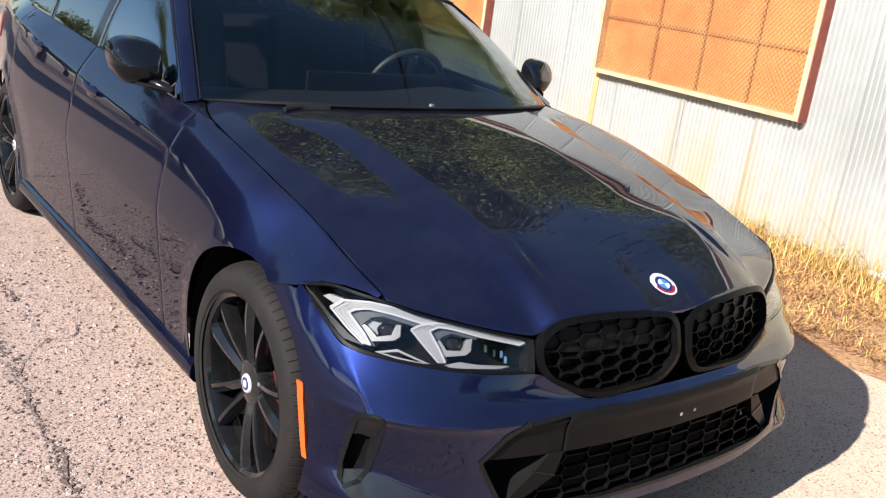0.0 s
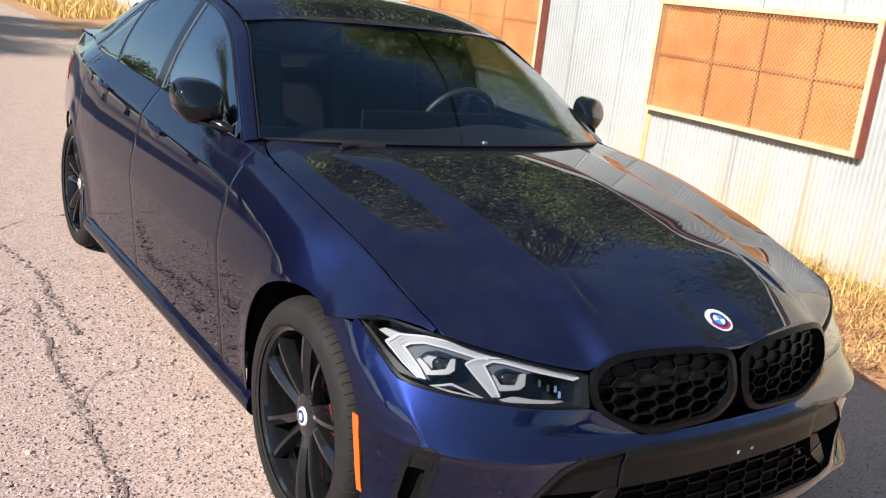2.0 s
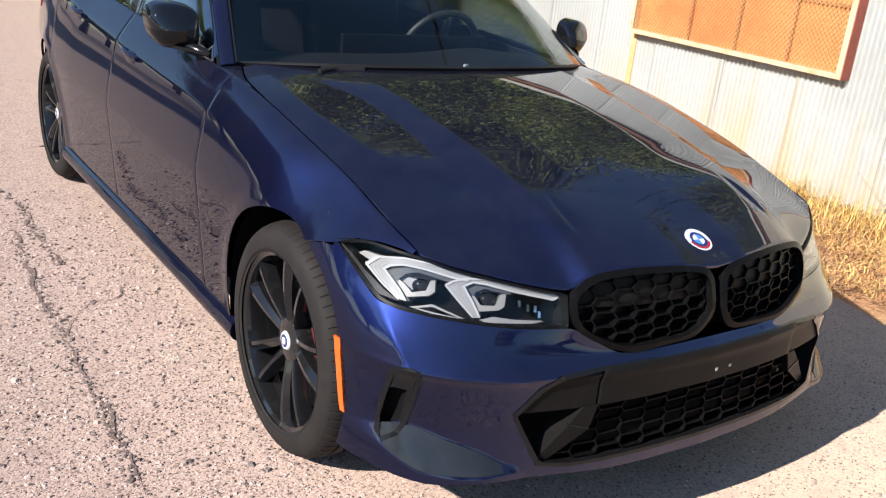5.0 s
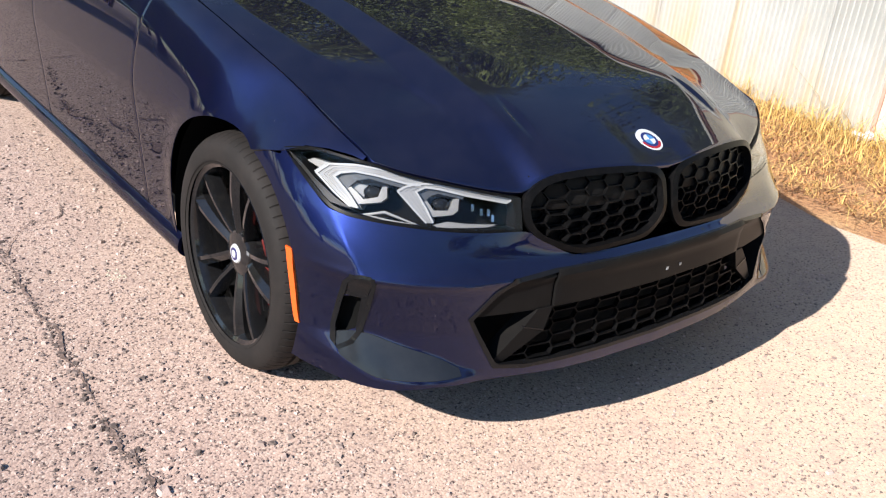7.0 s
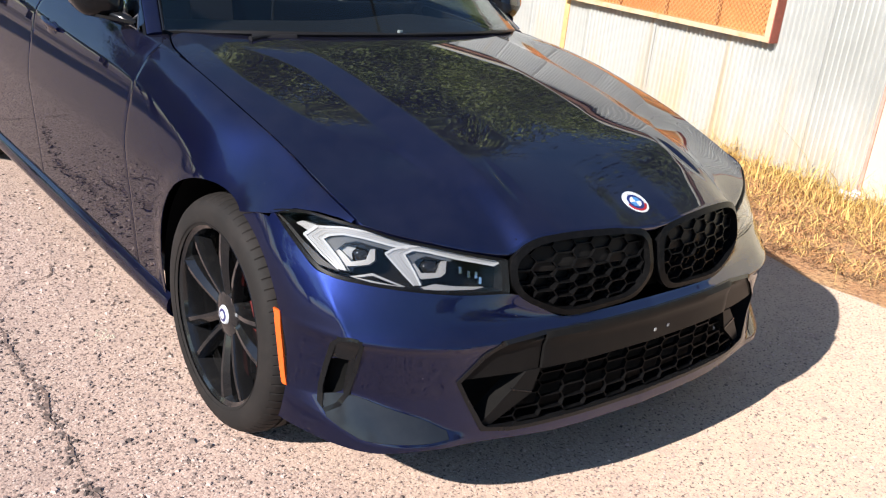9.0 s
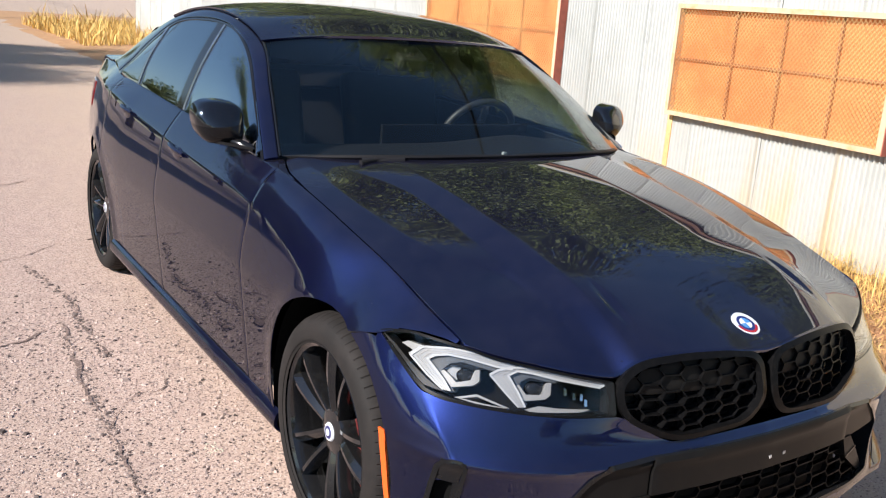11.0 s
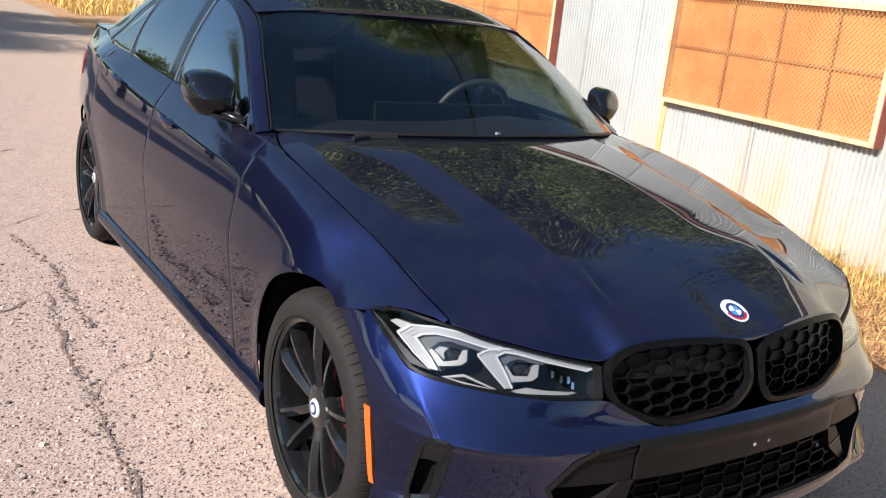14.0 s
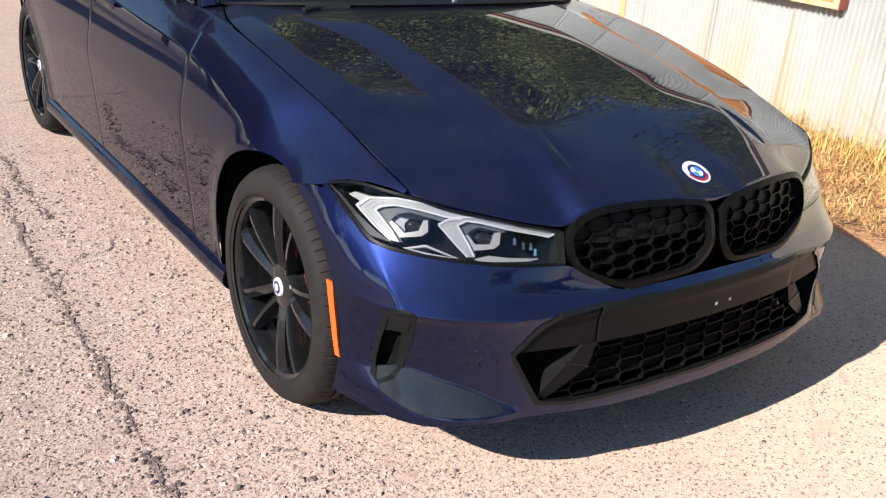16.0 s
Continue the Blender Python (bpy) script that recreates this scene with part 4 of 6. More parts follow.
def lamp_cut():
    """What the headlight and the bumper take from the wing."""
    line = [(-0.90, 0.60), (-0.45, 0.731), (-0.405, 0.738), (-0.35, 0.7405), (-0.30, 0.736), (-0.266, 0.719), (-0.245, 0.7095), (-0.20, 0.698), (-0.15, 0.684), (-0.122, 0.6765), (-0.122, 0.2), (-0.90, 0.2)]
    return prism([(-2, y, z) for y, z in line], (4, 0, 0))


def panel(name, fn, nu, nv, material="paint", cuts=(), label="", thick=0.012, turned=False):
    """Both sides of the car."""
    made = []
    for f, flip in ((fn, not turned), (flipx(fn), turned)):
        ob = part(name, solid(f, nu, nv, thick, 0.0005, flip=flip), M[material], car, label, angle=50)
        ob_material[ob.name] = M[material]
        if cuts:
            cut(ob, [c() for c in cuts])
        made.append(ob)
    return made


panel("fender", side_fn(-0.432, 0.6000, 0.24), 60, 60, cuts=(lambda: wheel_cut(0), lamp_cut), thick=0.003)
panel("front_door", side_fn(0.6030, 1.6075, 0.262), 40, 96)
panel("rear_door", side_fn(1.6105, 2.6215, 0.262), 56, 56, cuts=(lambda: wheel_cut(2.851),))
panel("rear_quarter", side_fn(2.6245, 3.90, 0.22), 36, 44, cuts=(lambda: wheel_cut(2.851),))


def sill_fn(u, v):
    y = 0.33 + 2.16 * u
    c = spline([(-0.79, 0.165), (-0.85, 0.175), (-0.884, 0.20), (-0.884, 0.235), (-0.868, 0.258)])(v)
    return A3((c[0], y, c[1]))


panel("side_skirt", sill_fn, 6, 16)


def cowl_corner_fn(u, v):
    y = 0.48 + 0.235 * u
    a, b = hood_w(min(y, 0.69)) + 0.001, belt_x(y) - 0.001
    return A3((-(a + (b - a) * v), y, hood_e(min(y, 0.69)) - 0.002 + (belt_z(y) - hood_e(min(y, 0.69))) * v))


panel("fender_top", cowl_corner_fn, 12, 4, thick=0.006, turned=True)

# upper edge of the bumper: under kidneys and headlights by x, then round the corner by y
bump_top = pchip([0.0, 0.20, 0.30, 0.385, 0.43, 0.46, 0.52, 0.65, 0.76, 0.80, 0.83], [0.528, 0.526, 0.527, 0.562, 0.590, 0.596, 0.596, 0.602, 0.609, 0.612, 0.619])
bump_side = pchip([-0.50, -0.415, -0.356, -0.307, -0.268, -0.245, -0.20, -0.15, -0.10, 0.0], [0.614, 0.619, 0.655, 0.690, 0.7195, 0.7085, 0.695, 0.681, 0.668, 0.655])
STEPS = [0, 5 / 64, 17 / 64, 40 / 64, 1]


def bumper_fn(u, v):
    s = 2 * u - 1
    a = abs(s)
    z = 0.4
    for _ in range(4):
        c = nose_curve(z)(a)
        x = min(c[0], 0.902)
        k = min(max((c[1] + 0.45) / 0.05, 0), 1)
        top = bump_top(min(x, 0.83)) * (1 - k) + bump_side(c[1]) * k
        z = float(np.interp(v, STEPS, [low_z(x), lip_z(x), ledge_z(x), 0.487, top]))
    c = nose_curve(z)(a)
    x = min(c[0], 0.902)
    return A3((math.copysign(x, s) if s else 0.0, nose_y(x, z) if x < 0.885 else nose_y(0.885, z) + c[1] - nose_slow(0.885, z), z))


bumper = part("front_bumper", solid(bumper_fn, 280, 64, 0.004), M["paint"], car, angle=50)
ob_material[bumper.name] = M["paint"]
HALF_INTAKE = [(-0.373, 0.506), (-0.494, 0.495), (-0.545, 0.457), (-0.597, 0.398), (-0.534, 0.266), (-0.45, 0.254)]
INTAKE = HALF_INTAKE + [(-x, z) for x, z in HALF_INTAKE[::-1]]
VENT = [(-0.826, 0.425), (-0.812, 0.434), (-0.797, 0.437), (-0.795, 0.400), (-0.801, 0.345), (-0.832, 0.316), (-0.832, 0.345)]


def vent_cut(sg):
    n = (nose_at(sg * -0.812, 0.39, 0.1) - nose_at(sg * -0.812, 0.39, 0.0)) * 10
    return prism([nose_at(sg * x, z) + n * 0.06 for x, z in VENT], n * -0.12)


cut(bumper, [prism([(x, -1.2, z) for x, z in INTAKE], (0, 0.75, 0)), wheel_cut(0), prism([(-2, -0.124, 0.55), (-2, -0.124, 0.9), (-2, 0.4, 0.9), (-2, 0.4, 0.55)], (4, 0, 0))] + [vent_cut(sg) for sg in (1, -1)])

# ---- glass, roof and pillars ----
RAIL = spline([(-0.742, 0.705, 0.974), (-0.668, 0.985, 1.168), (-0.604, 1.235, 1.308), (-0.585, 1.60, 1.388), (-0.583, 2.0, 1.400), (-0.592, 2.4, 1.345), (-0.615, 2.8, 1.235), (-0.655, 3.08, 1.125), (-0.68, 3.24, 1.07)])
DLO = spline([(-0.797, 0.715, 0.962), (-0.728, 0.98, 1.135), (-0.662, 1.23, 1.268), (-0.622, 1.5, 1.345), (-0.613, 1.85, 1.362), (-0.625, 2.22, 1.335), (-0.660, 2.50, 1.235), (-0.715, 2.68, 1.115), (-0.760, 2.76, 1.045)])


def screen_fn(u, v):
    s = 2 * v - 1
    q = 0.3 * s * s + 0.7 * s ** 4
    a = A3((0.733 * s, 0.445 + 0.255 * q, 1.004 - 0.028 * q))
    b = A3((0.592 * s, 1.178 + 0.055 * q, 1.342 - 0.033 * q))
    p = a + (b - a) * u
    return p + A3((0, -0.010, 0.022)) * math.sin(math.pi * u)


screen = part("windscreen", solid(screen_fn, 24, 40, 0.005, 0), M["windscreen"], car, "dark laminated windscreen with blue sheen")
screen.visible_shadow = False


def roof_fn(u, v):
    s = 2 * v - 1
    q = s * s
    k = 0.25 + 0.375 * u
    e = RAIL(k)
    zc = pchip([1.17, 1.5, 1.9, 2.3, 2.75], [1.345, 1.424, 1.450, 1.430, 1.345])
    yc = 1.166 + (2.72 - 1.166) * u
    y = yc + (e[1] - yc) * q
    return A3((e[0] * -s, y, zc(yc) + (e[2] - zc(yc)) * (0.55 * q + 0.45 * q * q)))


part("roof", solid(roof_fn, 36, 40, 0.012), M["paint"], car, angle=60)


def rail_fn(u, v):
    a, b = RAIL(u * 0.995), DLO(u)
    p = a + (b - a) * v
    return p + A3((-0.003, 0, 0.003)) * math.sin(math.pi * v)


panel("roof_pillar", lambda u, v: rail_fn(u, v * 0.80), 60, 6, thick=0.016, turned=True)
panel("window_trim", lambda u, v: rail_fn(u, 0.81 + v * 0.19) - A3((0, 0, 0.003)), 60, 4, "black_gloss", thick=0.016, turned=True)


for sg in (1, -1):
    part("screen_trim", tube([Vector(RAIL(0.30 * i / 16) * A3((sg, 1, 1))) + Vector((0.004 * sg, -0.006, 0.004)) for i in range(17)], 0.0045, 6), M["black_gloss"], car)


def glass_fn(y0, y1):
    def fn(u, v):
        y = y0 + (y1 - y0) * u
        lo, hi = 0.0, 0.999
        for _ in range(20):
            m = (lo + hi) / 2
            lo, hi = (m, hi) if DLO(m)[1] < y else (lo, m)
        t = DLO(lo)
        b = A3((-belt_x(y) + 0.006, y, belt_z(y) - 0.004))
        p = b + (t + A3((0.008, 0, 0.004)) - b) * v
        return p + A3((-0.016, 0, 0)) * math.sin(math.pi * v)
    return fn


for nm, y0, y1 in (("front_door_glass", 0.755, 1.62), ("rear_door_glass", 1.70, 2.33), ("quarter_glass", 2.36, 2.70)):
    for ob in panel(nm, glass_fn(y0, y1), 14, 12, "side_glass" if nm[0] == "f" else "dark_glass", thick=0.004, label="dark tinted side glass"):
        ob.visible_shadow = True
panel("door_pillar_trim", glass_fn(1.615, 1.715), 4, 12, "black_gloss", thick=0.02)
# silver tubes added for the sunlit glint along the black pillar edges
for y0 in (1.606, 2.345):
    for sg in (1, -1):
        f = glass_fn(y0, y0 + 0.01)
        pts = [Vector(f(0.0, 0.02 + 0.96 * i / 12) * A3((sg, 1, 1))) + Vector((-0.004 * sg, 0, 0)) for i in range(13)]
        part("pillar_glint", tube(pts, 0.0045, 6), M["silver"], car)
panel("window_divider", glass_fn(2.325, 2.365), 3, 12, "pillar_gloss", thick=0.02)


def tail_fn(u, v):
    s = 2 * v - 1
    q = s * s
    c = spline([(2.72, 1.352), (3.0, 1.24), (3.25, 1.12), (3.42, 1.065), (3.65, 1.06), (3.86, 1.045), (3.90, 0.95), (3.91, 0.78), (3.88, 0.5), (3.84, 0.25)])(u)
    e = spline([(-0.600, 2.66, 1.285), (-0.61, 2.95, 1.18), (-0.62, 3.15, 1.10), (-0.65, 3.34, 1.055), (-0.632, 3.60, 1.05), (-0.605, 3.80, 1.042), (-0.61, 3.80, 0.95), (-0.61, 3.80, 0.78), (-0.61, 3.78, 0.5), (-0.57, 3.76, 0.25)])(u)
    return A3((e[0] * -s, c[0] + (e[1] - c[0]) * q, c[1] + (e[2] - c[1]) * q))


part("boot", solid(lambda u, v: tail_fn(0.36 + 0.64 * u, v), 40, 30, 0.012), M["paint"], car)
part("rear_window", solid(lambda u, v: tail_fn(0.005 + 0.345 * u, v), 16, 24, 0.005), M["rear_glass"], car, "dark tinted rear window")



def pillar_lining_fn(u, v):
    a, b = tail_fn(0.005 + 0.345 * u, 0.0), RAIL(0.70 + 0.30 * u)
    return a + A3((0.03, 0, -0.012)) + (b + A3((0.01, 0, -0.016)) - a - A3((0.03, 0, -0.012))) * v


panel("rear_pillar_lining", pillar_lining_fn, 14, 4, "dash", thick=0.006, turned=True)
part("parcel_shelf", box(-0.60, 0.60, 2.70, 3.34, 0.99, 1.01, 0.006), M["dash"], car)


def tail_lamp_fn(u, v):
    p = side_fn(3.46, 3.84, 0.80, lambda y: 0.935)(u, v)
    return p + A3((-0.004, 0, 0))


panel("tail_light", tail_lamp_fn, 10, 6, "red_lens", label="red tail light lens")

def handle(y0, z0):
    """A grip bar over a shallow cup."""
    for sg in (-1, 1):
        pts = []
        for i in range(9):
            t = i / 8
            y = y0 - 0.095 + 0.19 * t
            z = z0 + 0.012 * (t - 0.5)
            pts.append((sg * (side(y, z) + 0.020 * math.sin(math.pi * min(max(t, 0.08), 0.92)) ** 0.5 - 0.002), y, z))
        grip = part("door_handle", tube(pts, [0.010, 0.014, 0.015, 0.015, 0.015, 0.015, 0.015, 0.014, 0.010], 10, flat=0.75), M["paint"], car, "body-coloured door handle")
        bm = bmesh.new()
        bmesh.ops.create_uvsphere(bm, u_segments=20, v_segments=10, radius=1)
        bmesh.ops.transform(bm, matrix=Matrix.Translation((sg * (side(y0, z0 - 0.03) - 0.008), y0, z0 - 0.022)) @ Matrix.Diagonal((0.011, 0.075, 0.034, 1)), verts=bm.verts)
        part("cup", bm, M["paint"], grip)


handle(1.40, 0.885)
handle(2.20, 0.935)

# ---- door mirrors ----


def mirror(sg):
    """Cap above, darker shell below, glass behind, on a flat foot with a bright triangle at the window corner."""
    c = Vector((-0.868, 0.915, 1.060))

    line = spline([(0.074, 0.000), (0.072, 0.040), (0.050, 0.064), (-0.005, 0.074), (-0.056, 0.067), (-0.080, 0.040), (-0.081, 0.000), (-0.066, -0.040), (-0.036, -0.066), (0.030, -0.071), (0.068, -0.056)], True)

    def shell(u, v, grow=1.0):
        # u round the housing from its inner end over the top, v from the glass forward
        x, z = line(u % 1.0)
        r = max(1 - v ** 4.5, 0.0) ** 0.55 * grow
        # the front folds along a ridge that falls towards the door
        fold = z * r + 0.012 + 0.25 * x * r
        lean = (0.42 * fold if fold > 0 else -0.30 * fold) * v * v
        q = c + Vector((x * r, 0.045 - 0.112 * v - 0.28 * x * r + lean, z * r - 0.01 * v))
        return Vector((sg * q.x, q.y, q.z))

    def half(a0, a1):
        bm = bmesh.new()
        n, m_ = 28, 16
        g = [[bm.verts.new(shell(a0 + (a1 - a0) * i / n, j / m_)) for j in range(m_ + 1)] for i in range(n + 1)]
        for i in range(n):
            for j in range(m_):
                bm.faces.new((g[i][j], g[i + 1][j], g[i + 1][j + 1], g[i][j + 1]))
        bmesh.ops.remove_doubles(bm, verts=bm.verts, dist=0.0004)
        return bm
    m = part("door_mirror", half(0.02, 0.56), M["pillar_gloss"], car, "gloss black door mirror housing", angle=60)
    part("lower_shell", half(0.56, 1.02), M["black_gloss"], m, "gloss black lower shell", angle=60)
    bm = bmesh.new()
    face = [bm.verts.new(shell(i / 48, 0.06, 0.97)) for i in range(48)]
    bm.faces.new(face)
    back = [bm.verts.new(p.co + Vector((0, -0.006, 0))) for p in face]
    bm.faces.new(back[::-1])
    for i in range(48):
        bm.faces.new((face[i], back[i], back[(i + 1) % 48], face[(i + 1) % 48]))
    part("mirror_glass", bm, M["chrome"], m, "silvered mirror glass")
    foot = [(-0.905, 0.925, 0.998), (-0.870, 0.860, 1.000), (-0.800, 0.785, 0.992), (-0.786, 0.800, 0.975), (-0.790, 0.860, 0.968), (-0.835, 0.925, 0.984)]
    part("mirror_arm", prism([(sg * x, y, z) for x, y, z in foot], (0, 0, -0.009)), M["black_gloss"], m, smooth=False)
    stub = [Vector((sg * x, y, z)) for x, y, z in ((-0.850, 0.900, 1.006), (-0.826, 0.862, 0.996), (-0.803, 0.826, 0.986), (-0.784, 0.800, 0.978))]
    part("mirror_stub", tube(stub, [0.016, 0.018, 0.018, 0.015], 14), M["black_gloss"], m)
    tri = [Vector((sg * x, y, z)) for x, y, z in ((-0.803, 0.745, 0.974), (-0.806, 0.82, 0.978), (-0.780, 0.80, 1.012))]
    part("corner_trim", tube(tri, 0.0032, 6, closed=True), M["silver"], m, "thin bright window corner trim")


for sg in (1, -1):
    mirror(sg)

# ---- front end ----


def ring(outer, inner, out_outer, out_inner, deep, n=72, round_=True):
    """A raised frame on the nose between two closed outlines of (x, z)."""
    bm = bmesh.new()
    a, b = (spline(outer, True), spline(inner, True)) if round_ else (poly(outer), poly(inner))
    loops = []
    for c, o in ((a, -0.012), (a, out_outer), (b, out_inner), (b, deep)):
        loops.append([bm.verts.new(nose_at(*c(i / n), o)) for i in range(n)])
    for A, B in zip(loops, loops[1:]):
        for i in range(n):
            bm.faces.new((A[i], A[(i + 1) % n], B[(i + 1) % n], B[i]))
    return bm


def poly(points):
    """A closed outline of straight runs; call with 0..1."""
    pts = np.asarray(points, float)
    nxt = np.roll(pts, -1, axis=0)
    run = np.linalg.norm(nxt - pts, axis=1)
    at = np.concatenate([[0], np.cumsum(run)]) / run.sum()

    def fn(u):
        i = int(min(np.searchsorted(at, u, "right") - 1, len(pts) - 1))
        return pts[i] + (nxt[i] - pts[i]) * (u - at[i]) / (at[i + 1] - at[i])
    return fn


def inside(p, outline):
    x, z = p
    hit = False
    for (x0, z0), (x1, z1) in zip(outline, outline[1:] + outline[:1]):
        if (z0 > z) != (z1 > z) and x < (x1 - x0) * (z - z0) / (z1 - z0) + x0:
            hit = not hit
    return hit


def ribbon(points, width, out, thick, bm=None, closed=False):
    """A flat bar laid on the nose along (x, z) points."""
    bm = bm or bmesh.new()
    pts = [Vector(p) for p in points]
    n = len(pts)
    rows = []
    for i, p in enumerate(pts):
        a = pts[i - 1] if i or closed else pts[0]
        b = pts[(i + 1) % n] if i < n - 1 or closed else pts[-1]
        d = (b - a).normalized()
        s = Vector((-d.y, d.x))
        w = width[i] if isinstance(width, (list, tuple)) else width
        L, R = p + s * w / 2, p - s * w / 2
        rows.append([bm.verts.new(nose_at(*q, o)) for q, o in ((L, out - thick), (L, out), (R, out), (R, out - thick))])
    for i in range(n if closed else n - 1):
        A, B = rows[i], rows[(i + 1) % n]
        for k in range(4):
            bm.faces.new((A[k], A[(k + 1) % 4], B[(k + 1) % 4], B[k]))
    if not closed:
        bm.faces.new(rows[0][::-1])
        bm.faces.new(rows[-1])
    return bm


def plate(x0, x1, top, low, out, thick, nu=16, nv=6, sg=1):
    """A patch of the nose between two edge curves given over x."""
    def fn(u, v):
        x = x0 + (x1 - x0) * u
        z = low(abs(x)) + (top(abs(x)) - low(abs(x))) * v
        return A3(nose_at(sg * x, z, out))
    return solid(fn, nu, nv, thick, 0.0015, flip=sg < 0)


def honeycomb(outline, wide, high, out, deep, bar, x_off=0.0, z_off=0.0, slant=0.25):
    """Flat-topped hexagon bars inside an outline of (x, z)."""
    xs, zs = [p[0] for p in outline], [p[1] for p in outline]
    bm = bmesh.new()
    seen = set()
    q, e = wide * (0.5 - slant), wide * slant
    cols = int((max(xs) - min(xs)) / (2 * q + e)) + 3
    rows_ = int((max(zs) - min(zs)) / high) + 3
    for i in range(-1, cols):
        for j in range(-1, rows_):
            cx = min(xs) + x_off + i * (2 * q + e)
            cz = min(zs) + z_off + (j + 0.5 * (i % 2)) * high
            c = [(cx + q + e, cz), (cx + q, cz + high / 2), (cx - q, cz + high / 2), (cx - q - e, cz), (cx - q, cz - high / 2), (cx + q, cz - high / 2)]
            for a, b in zip(c, c[1:] + c[:1]):
                key = tuple(sorted((tuple(round(t, 3) for t in a), tuple(round(t, 3) for t in b))))
                if key in seen:
                    continue
                seen.add(key)
                ia, ib = inside(a, outline), inside(b, outline)
                if not (ia or ib):
                    continue
                if not (ia and ib):
                    lo, hi = (Vector(a), Vector(b)) if ia else (Vector(b), Vector(a))
                    s = lo.copy()
                    for _ in range(8):
                        m = (lo + hi) / 2
                        lo, hi = (m, hi) if inside(m, outline) else (lo, m)
                    a, b = s, lo
                if (Vector(a) - Vector(b)).length < 0.003:
                    continue
                ribbon([a, b], bar, out, deep, bm)
    return bm


def shape(outline, out, thick, rim=0.0):
    """A thick flat piece with a closed outline of (x, z), lying along the nose."""
    bm = bmesh.new()
    pts = []
    for (x0, z0), (x1, z1) in zip(outline, outline[1:] + outline[:1]):
        k = max(1, int(math.hypot(x1 - x0, z1 - z0) / 0.012))
        pts += [(x0 + (x1 - x0) * i / k, z0 + (z1 - z0) * i / k) for i in range(k)]
    a = [bm.verts.new(nose_at(x, z, out)) for x, z in pts]
    b = [bm.verts.new(nose_at(x, z, out - thick)) for x, z in pts]
    n = len(pts)
    face = [bm.faces.new(a), bm.faces.new(b[::-1])]
    for i in range(n):
        bm.faces.new((a[i], b[i], b[(i + 1) % n], a[(i + 1) % n]))
    bmesh.ops.triangulate(bm, faces=face)
    return bm


mirrored = lambda pts, sg: [(sg * x, z) for x, z in pts][::sg]

# headlights
HL_TOP = pchip([0.452, 0.51, 0.604, 0.69, 0.748, 0.783, 0.814, 0.84, 0.858], [0.672, 0.682, 0.699, 0.714, 0.730, 0.735, 0.738, 0.729, 0.716])
HL_LOW = pchip([0.452, 0.517, 0.595, 0.654, 0.708, 0.758, 0.802, 0.826, 0.842, 0.853, 0.858], [0.598, 0.599, 0.602, 0.605, 0.608, 0.611, 0.6155, 0.625, 0.661, 0.692, 0.708])
GUIDES = [
    [(-0.831, 0.687), (-0.812, 0.711), (-0.773, 0.722), (-0.732, 0.721), (-0.678, 0.711), (-0.654, 0.705), (-0.662, 0.694), (-0.691, 0.696), (-0.739, 0.706), (-0.776, 0.708), (-0.798, 0.699), (-0.808, 0.688), (-0.791, 0.653), (-0.785, 0.632), (-0.796, 0.632), (-0.814, 0.655)],
    [(-0.708, 0.678), (-0.692, 0.689), (-0.668, 0.697), (-0.635, 0.700), (-0.572, 0.69), (-0.479, 0.672), (-0.473, 0.667), (-0.485, 0.661), (-0.573, 0.677), (-0.628, 0.689), (-0.654, 0.691), (-0.673, 0.68), (-0.66, 0.646), (-0.653, 0.618), (-0.666, 0.617), (-0.684, 0.642)],
]
GUIDE_STEPS = [
    [(-0.809, 0.688), (-0.798, 0.699), (-0.776, 0.708), (-0.74, 0.705), (-0.692, 0.695), (-0.699, 0.685), (-0.756, 0.697), (-0.777, 0.688), (-0.793, 0.670), (-0.779, 0.633), (-0.787, 0.631)],
    [(-0.674, 0.680), (-0.653, 0.691), (-0.629, 0.689), (-0.574, 0.676), (-0.579, 0.669), (-0.63, 0.679), (-0.649, 0.671), (-0.660, 0.660), (-0.646, 0.624), (-0.654, 0.618)],
]
FRAMES = [
    [(-0.793, 0.668), (-0.788, 0.673), (-0.78, 0.664), (-0.772, 0.652), (-0.746, 0.661), (-0.735, 0.683), (-0.726, 0.685), (-0.73, 0.661), (-0.743, 0.651), (-0.782, 0.641)],
    [(-0.665, 0.659), (-0.655, 0.663), (-0.645, 0.644), (-0.613, 0.645), (-0.599, 0.669), (-0.588, 0.67), (-0.594, 0.645), (-0.607, 0.636), (-0.652, 0.631)],
]
TRIMS = [
    [(-0.781, 0.622), (-0.74, 0.635), (-0.684, 0.614), (-0.697, 0.615), (-0.741, 0.630), (-0.768, 0.6225)],
    [(-0.781, 0.622), (-0.766, 0.6215), (-0.699, 0.6145), (-0.684, 0.614), (-0.718, 0.611)],
    [(-0.654, 0.614), (-0.622, 0.622), (-0.581, 0.617), (-0.51, 0.6125), (-0.534, 0.608), (-0.644, 0.609)],
]
